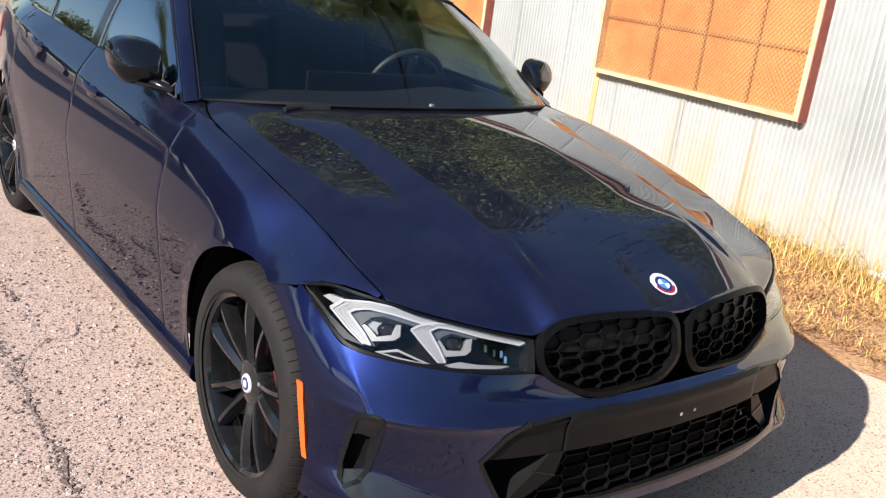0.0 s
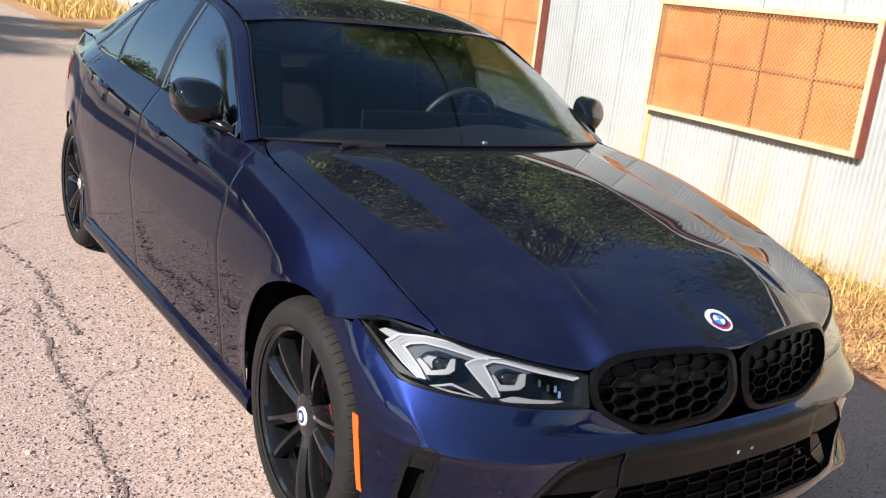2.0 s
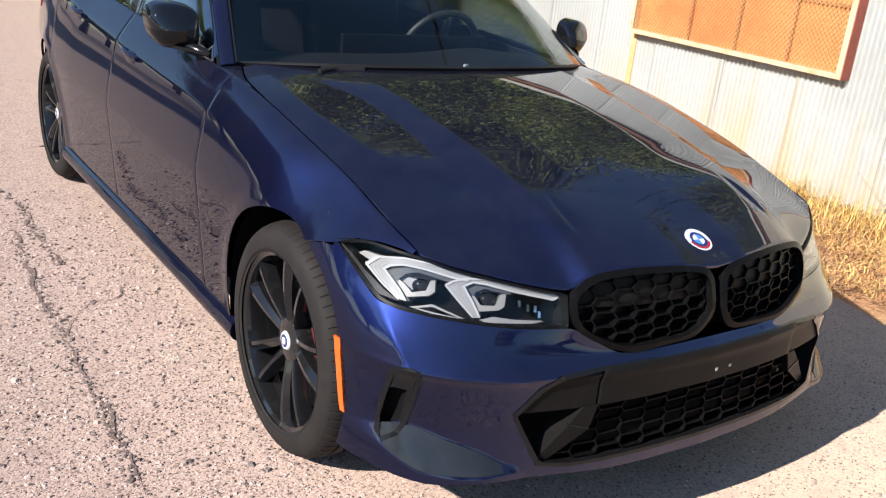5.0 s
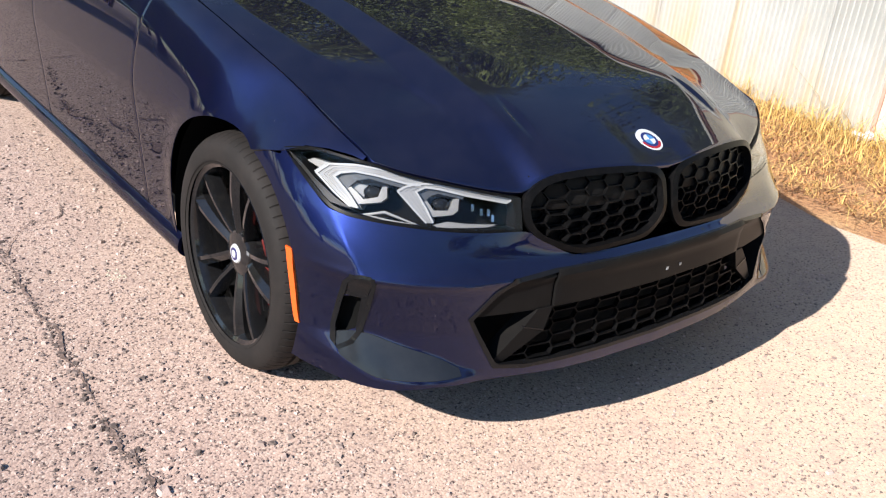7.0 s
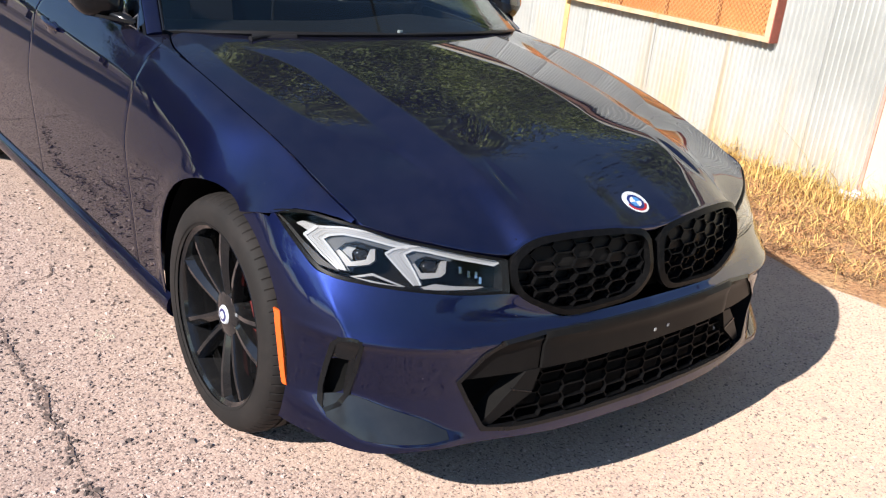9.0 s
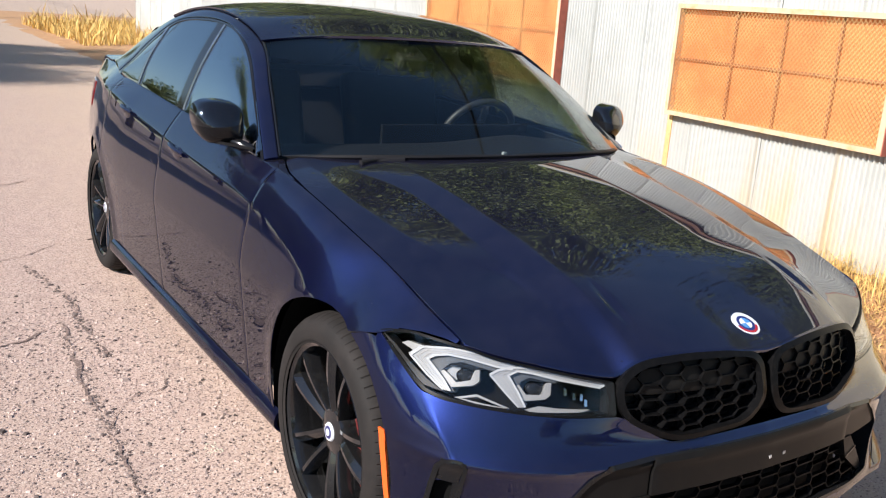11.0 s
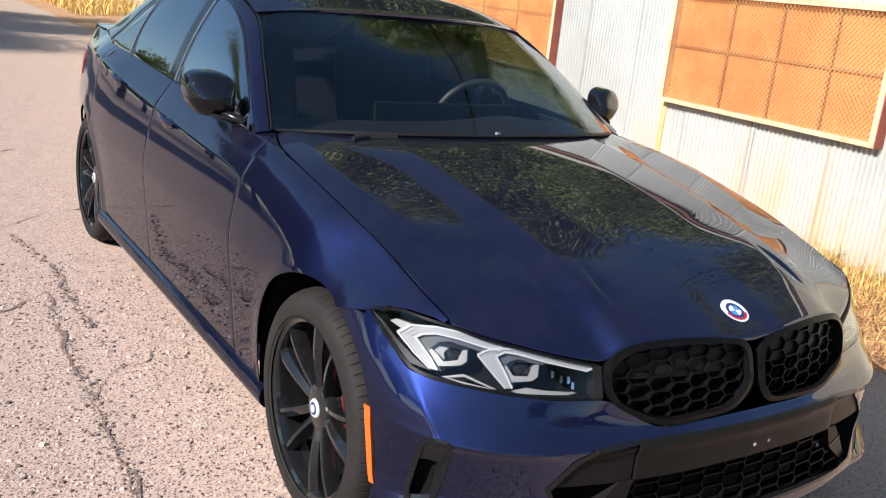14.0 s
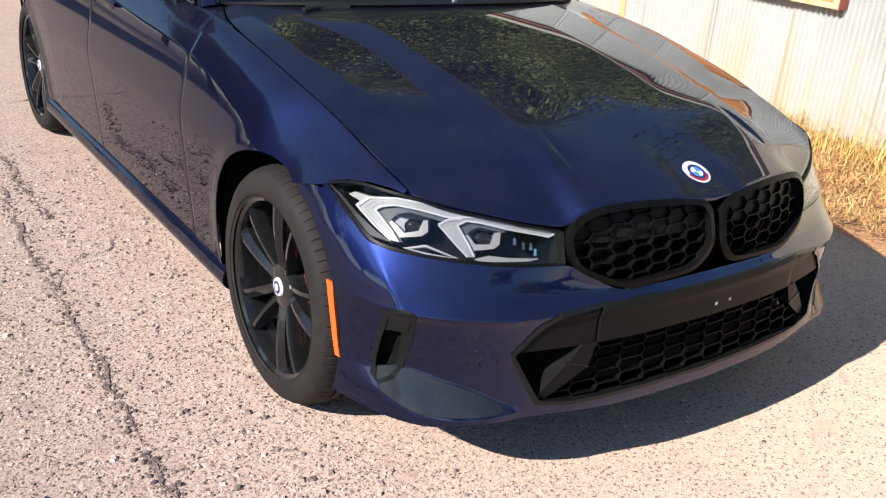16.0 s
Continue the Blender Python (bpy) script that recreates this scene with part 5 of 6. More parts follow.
for sg in (1, -1):
    edge_top = [(-x, HL_TOP(x) - 0.001) for x in np.linspace(0.456, 0.855, 40)]
    edge_low = [(-x, HL_LOW(x) + 0.001) for x in np.linspace(0.456, 0.855, 40)]
    lamp = part("headlight", plate(-0.858, -0.452, lambda x: HL_TOP(x) + 0.003, lambda x: HL_LOW(x) - 0.003, -0.058, 0.01, 30, 10, sg), M["void"], car, "clear headlight with white angular light guides and black bezel")
    lens = part("lens", plate(-0.858, -0.452, HL_TOP, HL_LOW, 0.0015, 0.004, 60, 18, sg), M["lens"], lamp, "clear outer lens")
    lens.visible_shadow = False
    part("bezel", ribbon(mirrored(edge_top, sg), 0.006, 0.0, 0.055), M["grille"], lamp)
    part("bezel", ribbon(mirrored(edge_low, sg), 0.008, 0.0, 0.055), M["grille"], lamp)
    part("bezel", shape(mirrored([(-0.453, 0.673), (-0.474, 0.673), (-0.468, 0.64), (-0.472, 0.602), (-0.453, 0.601)], sg), 0.0, 0.05), M["dusty"], lamp)
    part("bezel", shape(mirrored([(-0.856, 0.716), (-0.846, 0.70), (-0.834, 0.672), (-0.815, 0.645), (-0.795, 0.628), (-0.83, 0.634), (-0.846, 0.668)], sg), -0.006, 0.04), M["black"], lamp)
    for outline in GUIDES:
        part("light_guide", shape(mirrored(outline, sg), -0.009, 0.020), M["guide_face"], lamp, "milky white angular daytime light guide")
        part("guide_rib", ribbon(mirrored(outline[:6], sg), 0.0045, -0.006, 0.012), M["white_plastic"], lamp)
        part("guide_rib", ribbon(mirrored(outline[6:14], sg), 0.0045, -0.006, 0.012), M["white_plastic"], lamp)
        part("guide_rib", ribbon(mirrored([outline[0], outline[15], outline[14]], sg), 0.004, -0.006, 0.012), M["white_plastic"], lamp)
        for k in (0.36, 0.66):
            line = [tuple(Vector(outline[a]).lerp(Vector(outline[b]), k)) for a, b in ((4, 7), (3, 8), (2, 9), (1, 10), (0, 11), (15, 12), (14, 13))]
            part("guide_groove", ribbon(mirrored(line, sg), 0.0018, -0.0075, 0.006), M["pale"], lamp)
    for outline in GUIDE_STEPS:
        part("guide_step", shape(mirrored(outline, sg), -0.015, 0.025), M["frosted"], lamp, "frosted inner step of the light guide")
    for outline, cx, cz in zip(FRAMES, (-0.757, -0.625), (0.668, 0.657)):
        part("projector_frame", shape(mirrored(outline, sg), -0.012, 0.03), M["pale"], lamp)
        part("projector_hood", shape(mirrored([(cx - 0.026, cz + 0.016), (cx - 0.010, cz + 0.028), (cx + 0.036, cz + 0.024), (cx + 0.032, cz + 0.014)], sg), -0.018, 0.03), M["black_gloss"], lamp)
        base = nose_at(sg * cx, cz, -0.034)
        nrm = (nose_at(sg * cx, cz, 0.0) - base).normalized()
        bm = bmesh.new()
        bmesh.ops.create_uvsphere(bm, u_segments=24, v_segments=12, radius=0.023)
        bmesh.ops.transform(bm, matrix=Matrix.Translation(base) @ nrm.to_track_quat("Z", "Y").to_matrix().to_4x4() @ Matrix.Diagonal((1, 0.8, 0.6, 1)), verts=bm.verts)
        part("projector_lens", bm, M["black_gloss"], lamp, "dark glass projector lens")
    for outline in TRIMS:
        part("lower_trim", shape(mirrored(outline, sg), -0.010, 0.02), M["pale"], lamp)
    part("upper_marker", shape(mirrored([(-0.838, 0.706), (-0.829, 0.715), (-0.812, 0.714), (-0.826, 0.698)], sg), -0.008, 0.02), M["pale"], lamp)
    for x, z in ((-0.556, 0.651), (-0.537, 0.641), (-0.52, 0.639), (-0.511, 0.626)):
        part("reflector_cell", shape(mirrored([(x - 0.005, z - 0.008), (x - 0.003, z + 0.008), (x + 0.003, z + 0.006), (x + 0.002, z - 0.008)], sg), -0.03, 0.02), M["chrome"], lamp)

# kidney grilles
KID_OUT = [(-0.449, 0.660), (-0.432, 0.690), (-0.394, 0.716), (-0.335, 0.728), (-0.222, 0.731), (-0.070, 0.719), (-0.024, 0.695), (-0.012, 0.650), (-0.018, 0.590), (-0.070, 0.540), (-0.175, 0.530), (-0.299, 0.529), (-0.389, 0.563), (-0.430, 0.590), (-0.447, 0.620)]
KID_IN = [(-0.238 + (x + 0.238) * 0.925, 0.630 + (z - 0.630) * 0.85) for x, z in KID_OUT]
for sg in (1, -1):
    k = part("kidney_grille", ring(mirrored(KID_OUT, sg), mirrored(KID_IN, sg), 0.006, 0.010, -0.07, 90), M["grille"], car, "gloss black kidney grille frame with black honeycomb mesh")
    part("grille_mesh", honeycomb(mirrored(KID_IN, sg), 0.072, 0.036, -0.008, 0.020, 0.003, 0.02, 0.012, 0.2), M["grille"], k, "black honeycomb bars", smooth=False)
    part("grille_mesh_inner", honeycomb(mirrored(KID_IN, sg), 0.072, 0.036, -0.030, 0.012, 0.014, 0.02, 0.012, 0.2), M["grille"], k, smooth=False)
    part("grille_blank", plate(-0.425, -0.035, lambda x: 0.722, lambda x: 0.640, -0.017, 0.006, 16, 4, sg), M["dusty"], k, "gloss black plate closing the upper cells")
    part("grille_back", plate(-0.43, -0.03, lambda x: 0.725, lambda x: 0.54, -0.040, 0.01, 12, 6, sg), M["grille"], k)

# lower intake
trim = part("lower_intake", ring(INTAKE, [(x * 0.982, 0.385 + (z - 0.385) * 0.93) for x, z in INTAKE], 0.004, 0.004, -0.08, 160, False), M["black_gloss"], bumper, "gloss black lower air intake surround")
part("plate_bar", plate(-0.372, 0.372, lambda x: 0.502, lambda x: 0.405, 0.006, 0.03, 30, 8), M["dusty"], trim, "dusty black number plate bar")
part("intake_mesh", honeycomb([(-0.385, 0.41), (-0.395, 0.34), (-0.50, 0.27), (0.50, 0.27), (0.395, 0.34), (0.385, 0.41)], 0.086, 0.031, -0.012, 0.014, 0.0030, 0.03, 0.0, 0.12), M["grille"], trim, "black honeycomb mesh", smooth=False)
part("intake_back", plate(-0.58, 0.58, lambda x: 0.50, lambda x: 0.16, -0.10, 0.01, 30, 6), M["void"], trim)
for sg in (1, -1):
    part("corner_panel", plate(-0.588, -0.376, pchip([0.37, 0.494, 0.545, 0.59], [0.499, 0.489, 0.452, 0.402]), pchip([0.37, 0.44, 0.59], [0.404, 0.400, 0.402]), -0.002, 0.02, 16, 8, sg), M["dusty"], trim)
    bm = bmesh.new()
    q = [nose_at(sg * x, z, o) for x, z, o in ((-0.415, 0.402, 0.002), (-0.372, 0.404, 0.002), (-0.394, 0.342, 0.004), (-0.452, 0.359, 0.004), (-0.534, 0.274, -0.01), (-0.500, 0.274, -0.01))]
    r = [p + Vector((0, 0.05, 0)) for p in q]
    vs = [bm.verts.new(p) for p in q + r]
    for f in ((0, 1, 2, 3), (3, 2, 5, 4), (6, 9, 8, 7), (9, 10, 11, 8), (0, 3, 9, 6), (3, 4, 10, 9), (4, 5, 11, 10), (5, 2, 8, 11), (2, 1, 7, 8), (1, 0, 6, 7)):
        bm.faces.new([vs[i] for i in f])
    part("winglet", bm, M["dusty"], trim, smooth=False)
    part("winglet_edge", ribbon(mirrored([(-0.452, 0.361), (-0.394, 0.345)], sg), 0.004, 0.006, 0.010), M["black_gloss"], trim)
    # corner vents and side markers
    rim = [(-0.827, 0.470), (-0.823, 0.488), (-0.812, 0.496), (-0.798, 0.494), (-0.790, 0.482), (-0.787, 0.408), (-0.794, 0.340), (-0.812, 0.312), (-0.835, 0.290), (-0.837, 0.305), (-0.833, 0.345), (-0.829, 0.410)]
    v = part("air_curtain", ribbon(mirrored(rim, sg), 0.007, 0.003, 0.02, closed=True), M["black_gloss"], bumper, "gloss black corner air vent")
    part("blanking_plate", plate(-0.827, -0.790, lambda x: 0.494, lambda x: 0.432, 0.0015, 0.012, 6, 6, sg), M["black_gloss"], v)
    part("vent_side", plate(-0.800, -0.788, lambda x: 0.440, lambda x: 0.330, 0.0012, 0.02, 3, 8, sg), M["black_gloss"], v)
    # a thin grey-blue plate laid over the painted ledge
    part("scoop", plate(-0.835, -0.612, lambda x: ledge_z(x) - 0.002, lambda x: lip_z(x) + 0.005, 0.0016, 0.006, 26, 8, sg), M["scoop"], bumper, "dark grey scooped corner blade")
    part("vent_back", plate(-0.852, -0.782, lambda x: 0.475, lambda x: 0.285, -0.03, 0.004, 6, 8, sg), M["void"], v)
    part("side_marker", ribbon(mirrored([tuple(Vector((-0.8825, 0.497)).lerp(Vector((-0.8745, 0.310)), i / 12)) for i in range(13)], sg), 0.0038, 0.003, 0.006), M["orange"], bumper, "orange side marker reflector")

# screw marks on the bar
for x, z in ((0.02, 0.436), (0.075, 0.437)):
    part("screw_hole", ribbon([(x - 0.004, z), (x + 0.004, z)], 0.008, 0.008, 0.004), M["white_plastic"], trim)

# bonnet emblem, plain discs in its colours
ey = -0.632
ez = hood_z(0, ey)
slope = (hood_z(0, ey + 0.03) - hood_z(0, ey - 0.03)) / 0.06
em = Matrix.Translation((0, ey, ez + 0.001)) @ pose(0, 0, 0, math.degrees(math.atan(slope)), 0, 0)


def disc(name, r0, r1, h, a0, a1, material, parent, label=""):
    bm = bmesh.new()
    n = max(6, int((a1 - a0) / 6))
    rows = []
    for i in range(n + 1):
        a = radians(a0 + (a1 - a0) * i / n)
        d = Vector((math.cos(a), math.sin(a), 0))
        rows.append([bm.verts.new(em @ (d * r + Vector((0, 0, z)))) for r, z in ((r0, 0), (r0, h), (r1, h), (r1, 0))])
    for A, B in zip(rows, rows[1:]):
        for k in range(4):
            bm.faces.new((A[k], A[(k + 1) % 4], B[(k + 1) % 4], B[k]))
    return part(name, bm, material, parent, label)


badge = disc("emblem", 0.0005, 0.041, 0.004, 0, 360, M["chrome"], car, "round enamel bonnet emblem, white and red and blue")
disc("outer_ring", 0.030, 0.0395, 0.0052, 0, 360, M["emblem_white"], badge)
for a0, a1, mm in ((190, 340, "emblem_red"), (20, 100, "emblem_white"), (105, 185, "emblem_white")):
    disc("ring_arc", 0.0265, 0.0335, 0.006, a0, a1, M[mm], badge)
disc("dark_ring", 0.018, 0.0262, 0.006, 0, 360, M["emblem_navy"], badge)
for i in range(4):
    disc("quarter", 0.0005, 0.0178, 0.0064, 90 * i, 90 * i + 90, M["emblem_white" if i % 2 else "emblem_blue"], badge)

# ---- cabin ----


def rounded(name, x0, x1, y0, y1, z0, z1, bevel, material, parent, label="", m=None):
    bm = box(x0, x1, y0, y1, z0, z1, bevel, segments=4)
    if m:
        bmesh.ops.transform(bm, matrix=m, verts=bm.verts)
    return part(name, bm, material, parent, label)


def dash_fn(u, v):
    x = -0.70 + 1.40 * u
    c = spline([(0.60, 0.93), (0.75, 0.955), (0.95, 0.965), (1.10, 0.93), (1.13, 0.80), (1.08, 0.62)])(v)
    q = (x / 0.7) ** 2
    hump = 0.035 * math.exp(-((x - 0.37) / 0.2) ** 2) * math.sin(min(v, 0.6) / 0.6 * math.pi)
    return A3((x, c[0] + 0.06 * q, c[1] + hump))


dash = part("dashboard", solid(dash_fn, 30, 20, 0.02), M["dash"], car, "charcoal dashboard with instrument hood")
rounded("curved_display", -0.16, 0.55, 1.075, 1.095, 0.92, 1.025, 0.006, M["black_gloss"], dash, "slim dark curved display")
part("cabin_floor", box(-0.74, 0.74, 0.55, 2.9, 0.22, 0.30, 0.02), M["void"], car)
for sg in (-1, 1):
    seat = part("front_seat", box(sg * 0.37 - 0.25, sg * 0.37 + 0.25, 1.30, 1.85, 0.42, 0.60, 0.06, segments=4), M["leather"], car, "black leather front seat with headrest")
    rounded("backrest", -0.25, 0.25, -0.07, 0.07, 0, 0.62, 0.05, M["leather"], seat, m=Matrix.Translation((sg * 0.37, 1.86, 0.55)) @ pose(0, 0, 0, -16, 0, 0))
    rounded("headrest", -0.13, 0.13, -0.05, 0.05, 0, 0.19, 0.045, M["leather"], seat, m=Matrix.Translation((sg * 0.37, 2.06, 1.17)) @ pose(0, 0, 0, -10, 0, 0))
    for dx in (-0.06, 0.06):
        part("headrest_post", tube([(sg * 0.37 + dx, 2.03, 1.10), (sg * 0.37 + dx, 2.06, 1.20)], 0.007, 8), M["chrome"], seat)

    def trim_fn(u, v):
        yy = 0.62 + 2.1 * u
        z = 0.35 + (belt_z(yy) - 0.37) * v
        return A3((-sg * (side(yy, z) - 0.03 - 0.05 * math.sin(v * 3.0)), yy, z))
    part("door_lining", solid(trim_fn, 10, 10, 0.01), M["dash"], car)
bench = part("rear_bench", box(-0.62, 0.62, 2.25, 2.70, 0.45, 0.62, 0.06, segments=4), M["leather"], car, "black leather rear bench")
rounded("backrest", -0.62, 0.62, -0.07, 0.07, 0, 0.56, 0.05, M["leather"], bench, m=Matrix.Translation((0, 2.66, 0.58)) @ pose(0, 0, 0, -20, 0, 0))
# steering wheel
SW = Matrix.Translation((0.37, 1.20, 0.945)) @ pose(0, 0, 0, -66, 0, 0)
bm = tube([SW @ Vector((0.182 * math.cos(i * math.tau / 48), 0.182 * math.sin(i * math.tau / 48), 0)) for i in range(48)], 0.0155, 10, closed=True)
wheel_rim = part("steering_wheel", bm, M["leather"], car, "black leather steering wheel with silver spokes")
rounded("airbag_boss", -0.075, 0.075, -0.065, 0.065, -0.035, 0.01, 0.02, M["dash"], wheel_rim, m=SW)
for a in (0, 180, 270):
    d = Vector((math.cos(radians(a)), math.sin(radians(a)), 0))
    part("spoke", tube([SW @ (d * 0.06), SW @ (d * 0.17)], [0.020, 0.013], 8, flat=0.5), M["silver"], wheel_rim)
# inside mirror and sensor housing
im = rounded("inside_mirror", -0.12, 0.12, -0.018, 0.018, -0.035, 0.035, 0.015, M["black_gloss"], car, "black frameless inside mirror", Matrix.Translation((0.0, 1.20, 1.235)) @ pose(0, 0, 0, 14, 0, -8))
rounded("sensor_housing", -0.065, 0.065, -0.06, 0.06, -0.03, 0.03, 0.02, M["black"], im, m=Matrix.Translation((0, 1.19, 1.275)) @ pose(0, 0, 0, 25, 0, 0))
part("stay", tube([(0, 1.16, 1.30), (0, 1.16, 1.25)], 0.012, 8), M["black"], im)


# black band at the foot of the screen, wipers
def cowl_fn(u, v):
    s = 2 * u - 1
    a = screen_fn(0.0, u) + A3((0, -0.006, 0.004))
    b = A3((0.70 * s, hood_rear(abs(0.70 * s)) + 0.004, hood_z(0.70 * s, hood_rear(abs(0.70 * s))) - 0.012))
    return a + (b - a) * v


part("cowl", solid(cowl_fn, 30, 3, 0.01, flip=True), M["black"], car)
for x0, x1, u0, u1 in ((-0.53, -0.40, 0.0, 0.004),):
    pts = []
    for i in range(13):
        x = x0 + (x1 - x0) * i / 12
        p = screen_fn(u0 + (u1 - u0) * i / 12, (x / 0.733 + 1) / 2)
        pts.append(Vector(p) + Vector((0, -0.012, -0.006)))
    w = part("wiper", tube(pts, 0.010, 8), M["black"], car, "black flat-blade wiper resting on the screen foot")
    part("wiper_arm", tube([pts[0] + Vector((-0.02, -0.03, 0.0)), pts[2] + Vector((0, -0.01, 0.004)), pts[6] + Vector((0, 0, 0.006))], [0.009, 0.007, 0.005], 8), M["black"], w)
part("washer_jet", box(-0.008, 0.008, 0.468, 0.482, 1.004, 1.016, 0.003), M["white_plastic"], car)

# ---- wheels ----


def wheel_at(name, x, y, turn):
    w = new(name)
    w.parent = car
    w.location = (x, y, 0.333)
    w.rotation_euler = (turn, 0, 0 if x < 0 else math.pi)
    # tyre: the outer side lies towards -x
    prof = [(0.250, -0.106), (0.258, -0.110), (0.270, -0.112), (0.288, -0.111), (0.303, -0.107), (0.315, -0.099), (0.324, -0.086), (0.330, -0.069), (0.333, -0.047)]
    for g in (-0.042, 0.0, 0.042):
        prof += [(0.333, g - 0.006), (0.326, g - 0.005), (0.326, g + 0.005), (0.333, g + 0.006)]
    prof += [(0.333, 0.09), (0.322, 0.106), (0.29, 0.115), (0.255, 0.11)]
    bm = lathe(prof, 720)
    bm.verts.ensure_lookup_table()
    for i in range(len(prof)):
        if prof[i][0] > 0.318 and abs(prof[i][1]) > 0.045:
            for k in range(0, 720, 10):
                vv = bm.verts[i * 720 + (k + (4 if prof[i][1] > 0 else 0)) % 720]
                q = 1 - 0.0035 / prof[i][0]
                vv.co.y *= q
                vv.co.z *= q
    part("tyre", bm, M["rubber"], w, "dusty black low-profile tyre with tread grooves", angle=22)
    prof = [(0.258, -0.112), (0.260, -0.106), (0.250, -0.100), (0.240, -0.094), (0.236, -0.08), (0.228, -0.03), (0.220, 0.06), (0.23, 0.10), (0.255, 0.108)]
    part("rim", lathe(prof, 72), M["wheel"], w)
    # five pairs of spokes
    for k in range(5):
        for side_ in (-1, 1):
            bm = bmesh.new()
            rows = []
            for i in range(9):
                f = i / 8
                r = 0.045 + 0.203 * f
                off = side_ * (0.0145 + 0.040 * f ** 1.15)
                wd = 0.0135 + 0.0035 * f
                xf = -0.072 - 0.024 * math.sin(f * 2.0)
                ch = 0.010 + 0.010 * f
                q = side_ * wd * 0.35
                rows.append([bm.verts.new((xx, off + oo, r)) for xx, oo in ((xf + 0.045, -wd), (xf + ch, -wd), (xf, -wd * 0.35 + q), (xf + 0.001, wd * 0.35 + q), (xf + ch, wd), (xf + 0.045, wd))])
            for a, b in zip(rows, rows[1:]):
                for j in range(5):
                    bm.faces.new((a[j], a[j + 1], b[j + 1], b[j]))
            bm.faces.new(rows[0])
            bm.faces.new(rows[-1][::-1])
            bmesh.ops.rotate(bm, verts=bm.verts, cent=(0, 0, 0), matrix=Matrix.Rotation(k * math.tau / 5 + 0.245, 3, "X"))
            part("spoke", bm, M["wheel"], w, angle=25)
    part("hub", lathe([(0.0, -0.078), (0.036, -0.078), (0.062, -0.072), (0.07, -0.055), (0.07, -0.02)], 40), M["wheel"], w)
    cap = part("centre_cap", lathe([(0.0, -0.083), (0.024, -0.083), (0.027, -0.080), (0.028, -0.076)], 32), M["emblem_white"], w, "round white enamel centre cap")
    part("ring", lathe([(0.0, -0.0845), (0.0185, -0.0845), (0.0185, -0.082)], 28), M["emblem_navy"], cap)
    part("disc", lathe([(0.0, -0.0855), (0.0105, -0.0855), (0.0105, -0.083)], 28), M["emblem_white"], cap)
    for k in range(5):
        a = k * math.tau / 5 + 0.245 + math.tau / 10
        bm = lathe([(0.0, -0.068), (0.007, -0.068), (0.009, -0.06), (0.009, -0.04)], 12)
        bmesh.ops.translate(bm, verts=bm.verts, vec=(0, 0.052 * math.sin(a), 0.052 * math.cos(a)))
        part("wheel_bolt", bm, M["steel"], w)
    part("brake_disc", lathe([(0.09, -0.022), (0.174, -0.022), (0.174, 0.006), (0.09, 0.006)], 64), M["steel"], w)
    bm = lathe([(0.105, -0.045), (0.185, -0.045), (0.19, -0.03), (0.19, 0.02), (0.105, 0.02)], 64, closed=True)
    gone = [v for v in bm.verts if not (v.co.y * (-1) > 0.08 and abs(v.co.z) < 0.13)]
    bmesh.ops.delete(bm, geom=gone, context="VERTS")
    part("caliper", bm, M["caliper"], w, "red brake caliper")
    return w


for xx, yy, tt in ((-0.780, 0.0, 0.0), (-0.748, 2.851, 0.9), (0.780, 0.0, 0.4), (0.748, 2.851, 0.2)):
    wheel_at("wheel", xx, yy, tt)
# liners
for yy in (0.0, 2.851):
    for sg in (-1, 1):
        bm = lathe([(0.395, -0.865 if yy < 1 else -0.815), (0.40, -0.60), (0.2, -0.58), (0.0, -0.58)], 48)
        bmesh.ops.delete(bm, geom=[v for v in bm.verts if v.co.z < -0.19], context="VERTS")
        bmesh.ops.transform(bm, matrix=Matrix.Translation((0, yy, 0.338)) @ (Matrix.Diagonal((1 if sg < 0 else -1, 1, 1, 1))), verts=bm.verts)
        part("wheel_liner", bm, M["void"], car)
# unseen tray added to keep the sun off the ground under the nose
part("sun_stop_tray", box(-0.60, 0.60, -0.66, -0.36, 0.20, 0.22, 0.006), M["void"], car)
# dark inner body that fills the gaps between panels
part("inner_body", box(-0.55, 0.55, -0.55, 3.7, 0.16, 0.62, 0.03), M["void"], car)

# ---- trees and cables around ----


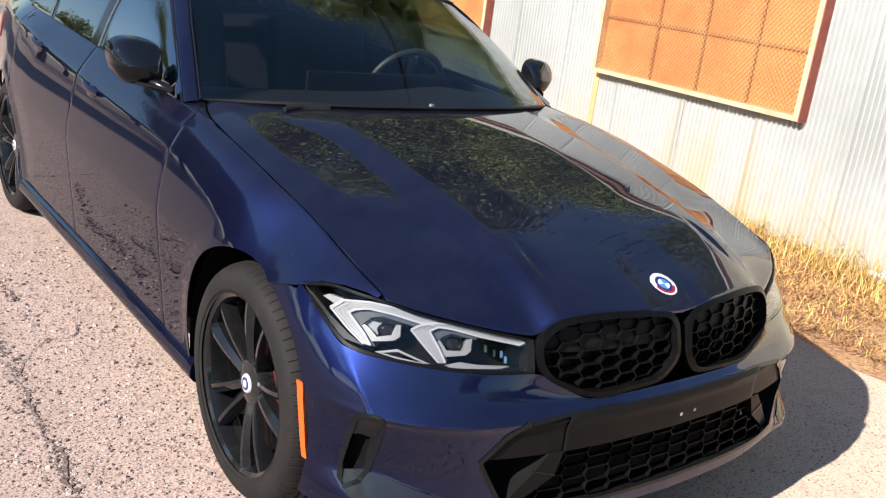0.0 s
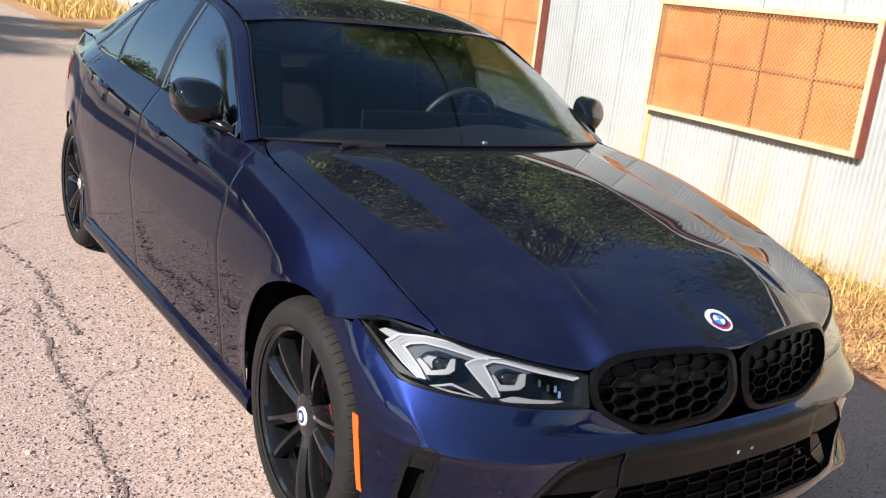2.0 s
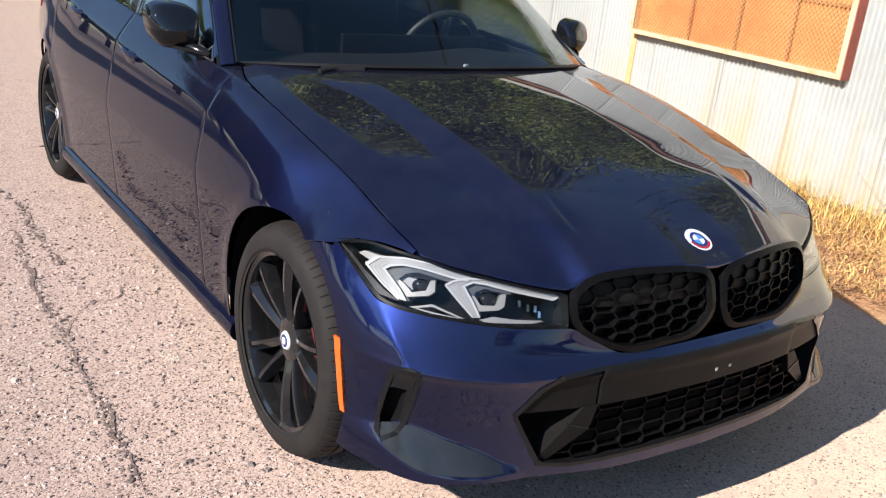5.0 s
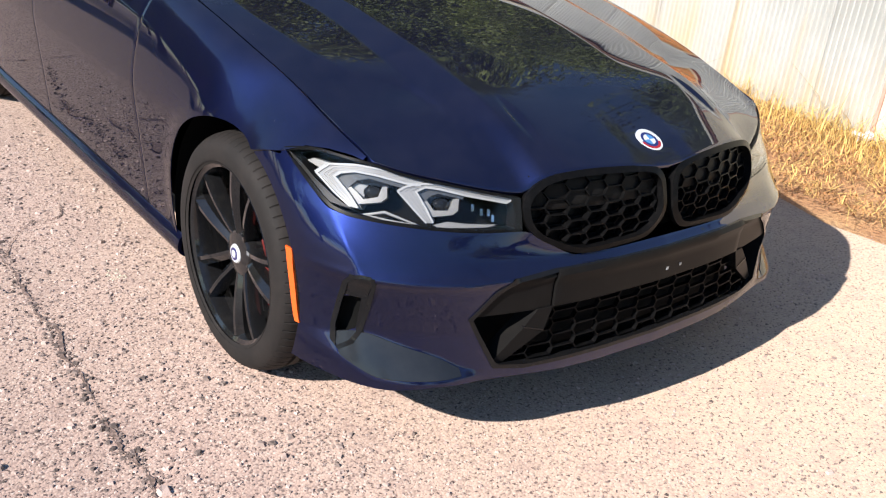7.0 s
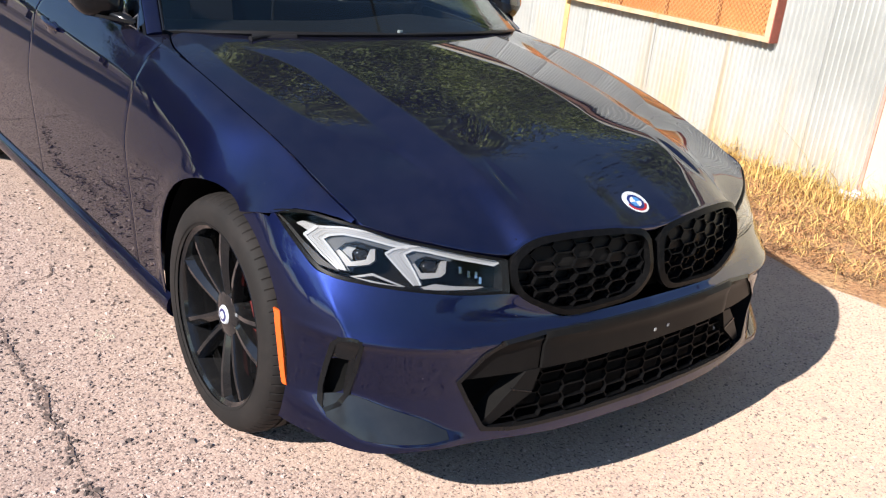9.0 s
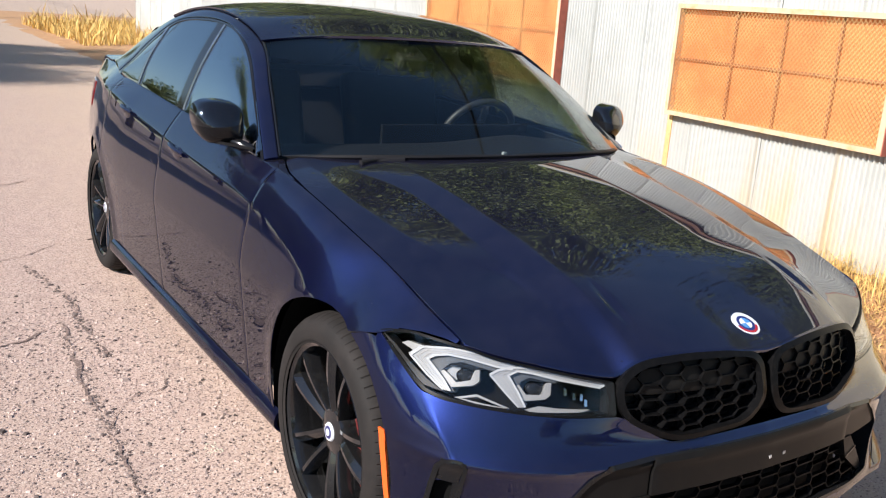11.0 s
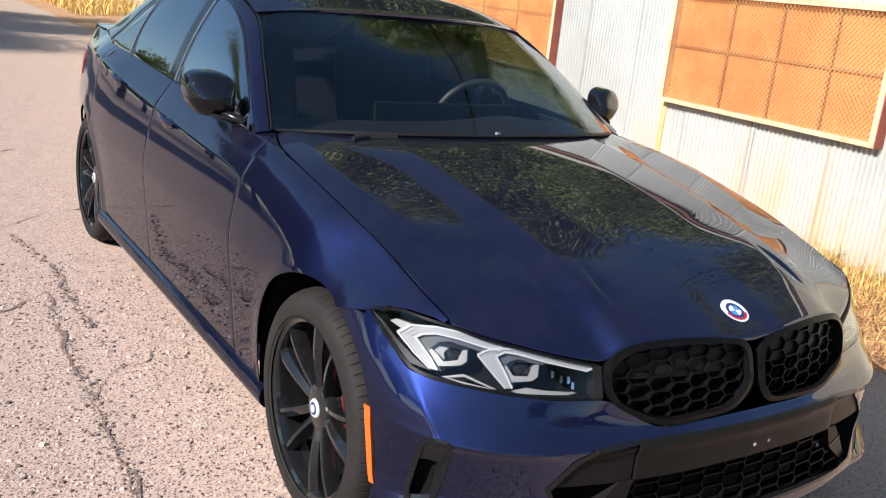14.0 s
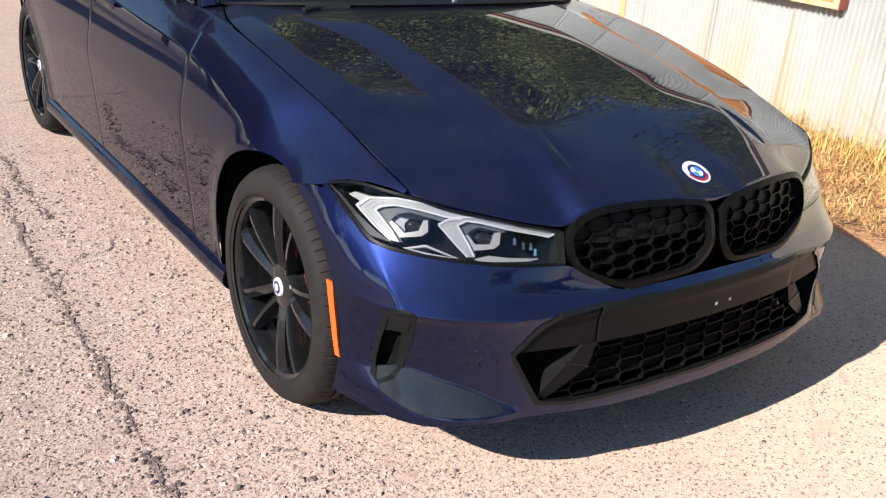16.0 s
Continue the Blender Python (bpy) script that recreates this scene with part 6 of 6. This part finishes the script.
def tree(name, height, spread, seed, leaf, label, leaves=120000, size=1.0):
    r = random.Random(seed)
    t = empty(name, label, "tree", group="trees around the yard")
    bm = bmesh.new()
    fork = height * 0.28
    tube([(0, 0, -0.1), (r.uniform(-.1, .1), r.uniform(-.1, .1), fork * 0.5), (r.uniform(-.2, .2), r.uniform(-.2, .2), fork)], [height * 0.032, height * 0.026, height * 0.022], 9, bm=bm)
    tips = []
    for i in range(9):
        a = i * math.tau / 9 + r.uniform(-0.3, 0.3)
        out = spread * r.uniform(0.35, 0.95)
        top = height * r.uniform(0.5, 0.95)
        mid = Vector((math.cos(a) * out * 0.45, math.sin(a) * out * 0.45, fork + (top - fork) * 0.55))
        end = Vector((math.cos(a) * out, math.sin(a) * out, top))
        tube([(0, 0, fork * 0.9), mid, end], [height * 0.014, height * 0.009, height * 0.003], 6, bm=bm)
        tips += [mid, end, mid.lerp(end, 0.5), end + Vector((r.uniform(-1, 1), r.uniform(-1, 1), r.uniform(-.6, .6))) * spread * 0.25]
    tips += [Vector((r.uniform(-.5, .5) * spread, r.uniform(-.5, .5) * spread, height * r.uniform(0.7, 1.0))) for _ in range(10)]
    part("trunk", bm, M["bark"], t)
    g = np.random.default_rng(seed)
    n = leaves
    c = np.array([tuple(p) for p in tips])[g.integers(0, len(tips), n)]
    c = c + g.normal(0, 1, (n, 3)) * np.array((0.14, 0.14, 0.11)) * spread
    u = g.normal(0, 1, (n, 3))
    u /= np.linalg.norm(u, axis=1, keepdims=True)
    w = np.cross(u, g.normal(0, 1, (n, 3)))
    w /= np.linalg.norm(w, axis=1, keepdims=True)
    s = g.uniform(0.019, 0.036, (n, 1)) * size * height / 7
    v = np.stack([c - u * s * 1.6, c + w * s * 0.75, c + u * s * 1.6, c - w * s * 0.75], 1).reshape(-1, 3)
    f = np.arange(4 * n).reshape(-1, 4)
    me = bpy.data.meshes.new("crown")
    me.from_pydata(v.tolist(), [], f.tolist())
    me.materials.append(leaf)
    ob = new("crown", me)
    ob.parent = t
    return t


oak = tree("tree", 7.0, 3.0, 3, M["leaf"], "broad olive-green tree in sun behind the wall")
oak2 = tree("tree", 6.2, 2.7, 8, M["leaf_dark"], "dark green tree with an uneven crown")
far_oak = tree("tree", 7.0, 3.0, 13, M["leaf"], "olive-green tree far along the road", 8000, 2.8)
far_oak2 = tree("tree", 6.2, 2.7, 18, M["leaf_dark"], "dark green tree far along the road", 8000, 2.8)
far_oak.location = (4.5, 92, 0)
far_oak2.location = (-30, 50, 0)
oak.location = (8.2, 5.5, 0)
oak.scale = (0.85, 0.85, 0.85)
oak2.location = (8.6, 9.0, 0)
oak2.scale = (1.4, 1.4, 1.4)
for m in ((0, 8.4, 13.0, 0, 1.5, 40), (1, 8.8, 1.5, 0, 1.15, 100), (0, 11.8, 10.0, 0, 1.35, 200), (1, 9.0, 17, 0, 1.3, 10), (0, 8.4, -2.5, 0, 1.05, 260), (1, 12.0, 13, 0, 1.6, 77),
          (0, 3.0, -17, 0, 1.0, 70), (1, -3.5, -20, 0, 1.15, 300), (0, 9.0, -14, 0, 1.05, 160), (1, -10, -17, 0, 1.0, 20),
          
          (1, -17, 34, 0, 0.7, 80), (0, -15, 46, 0, 0.7, 30), (1, -24, 14, 0, 0.8, 190), (0, -23, 4, 0, 0.8, 120), (1, -24, -6, 0, 0.9, 15), (0, 9.5, 21.5, 0, 1.3, 33), (1, 8.4, 26, 0, 1.35, 133), (0, 10.5, 31, 0, 1.3, 233), (1, 12, 37, 0, 1.2, 313),
          (1, -12, 40, 0, 0.8, 5), (0, -9, 52, 0, 0.8, 65), (1, -20, 26, 0, 0.8, 95), (0, -6, 66, 0, 0.9, 125), (1, -13, 60, 0, 0.9, 155), (0, -19, 46, 0, 0.9, 185), (1, 2, 80, 0, 1.1, 215), (0, -26, 34, 0, 1.0, 245), (1, -22, -16, 0, 0.9, 275), (0, -18, -1, 0, 0.75, 44), (1, -19, 3, 0, 0.8, 144), (0, -18.5, 7, 0, 0.75, 244), (1, -19.5, 10.5, 0, 0.85, 344), (0, -18, 19.5, 0, 0.8, 84), (1, -17, 23.5, 0, 0.75, 184), (0, -18, 28, 0, 0.8, 284), (1, -16, 38, 0, 0.8, 14)):
    which, x, y, _, s, turn = m
    ob = copy_thing(((oak, oak2) if x > 6 and 0 < y < 16 else (far_oak, far_oak2))[which], pose(x, y, 0, 0, 0, turn))
    ob.scale = (s, s, s)


# a close row across the road, whose shade lies over it
for which, x, y, s, turn in ((oak2, -10.6, 14.6, 1.10, 50), (oak, -9.6, 17.2, 1.05, 150), (oak2, -12.4, 16.2, 1.25, 250), (oak, -13.5, 13.8, 1.15, 20)):
    ob = copy_thing(which, pose(x, y, 0, 0, 0, turn))
    ob.scale = (s, s, s)
    tagged(ob, "dense green tree across the road, shading it", "tree", group="trees around the yard")


def utility_pole(x, y):
    p = empty("utility_pole", "weathered wooden utility pole carrying cables", "pole", group="utility poles")
    part("pole", tube([(x, y, -0.2), (x, y, 8.2)], [0.15, 0.11], 12), M["bark"], p)
    part("crossarm", box(x - 1.0, x + 1.0, y - 0.05, y + 0.05, 7.6, 7.72, 0.01), M["bark"], p)
    return p


utility_pole(-2.6, 34)
utility_pole(-2.6, 62)
for k, dx in enumerate((-0.5, 0.0, 0.5)):
    pts = []
    for y0, y1 in ((-6, 34), (34, 62)):
        pts += [(-2.6 + dx, y0 + (y1 - y0) * i / 12, 7.75 - 0.5 * (1 - (2 * i / 12 - 1) ** 2)) for i in range(12)]
    pts.append((-2.6 + dx, 62, 7.75))
    tagged(part("cable", tube(pts, 0.018, 5), M["wire"]), "black overhead cable strung between poles", "cable", group="overhead cables")
# a thick service cable that runs slantwise over the wall
run = [(3.6 + 0.256 * (y - 2.2), y, 6.9 - 0.55 * (1 - ((y - 9) / 21) ** 2)) for y in range(-12, 31, 3)]
tagged(part("cable", tube(run, 0.026, 8), M["wire"]), "thick black service cable strung over the wall", "cable", group="overhead cables")
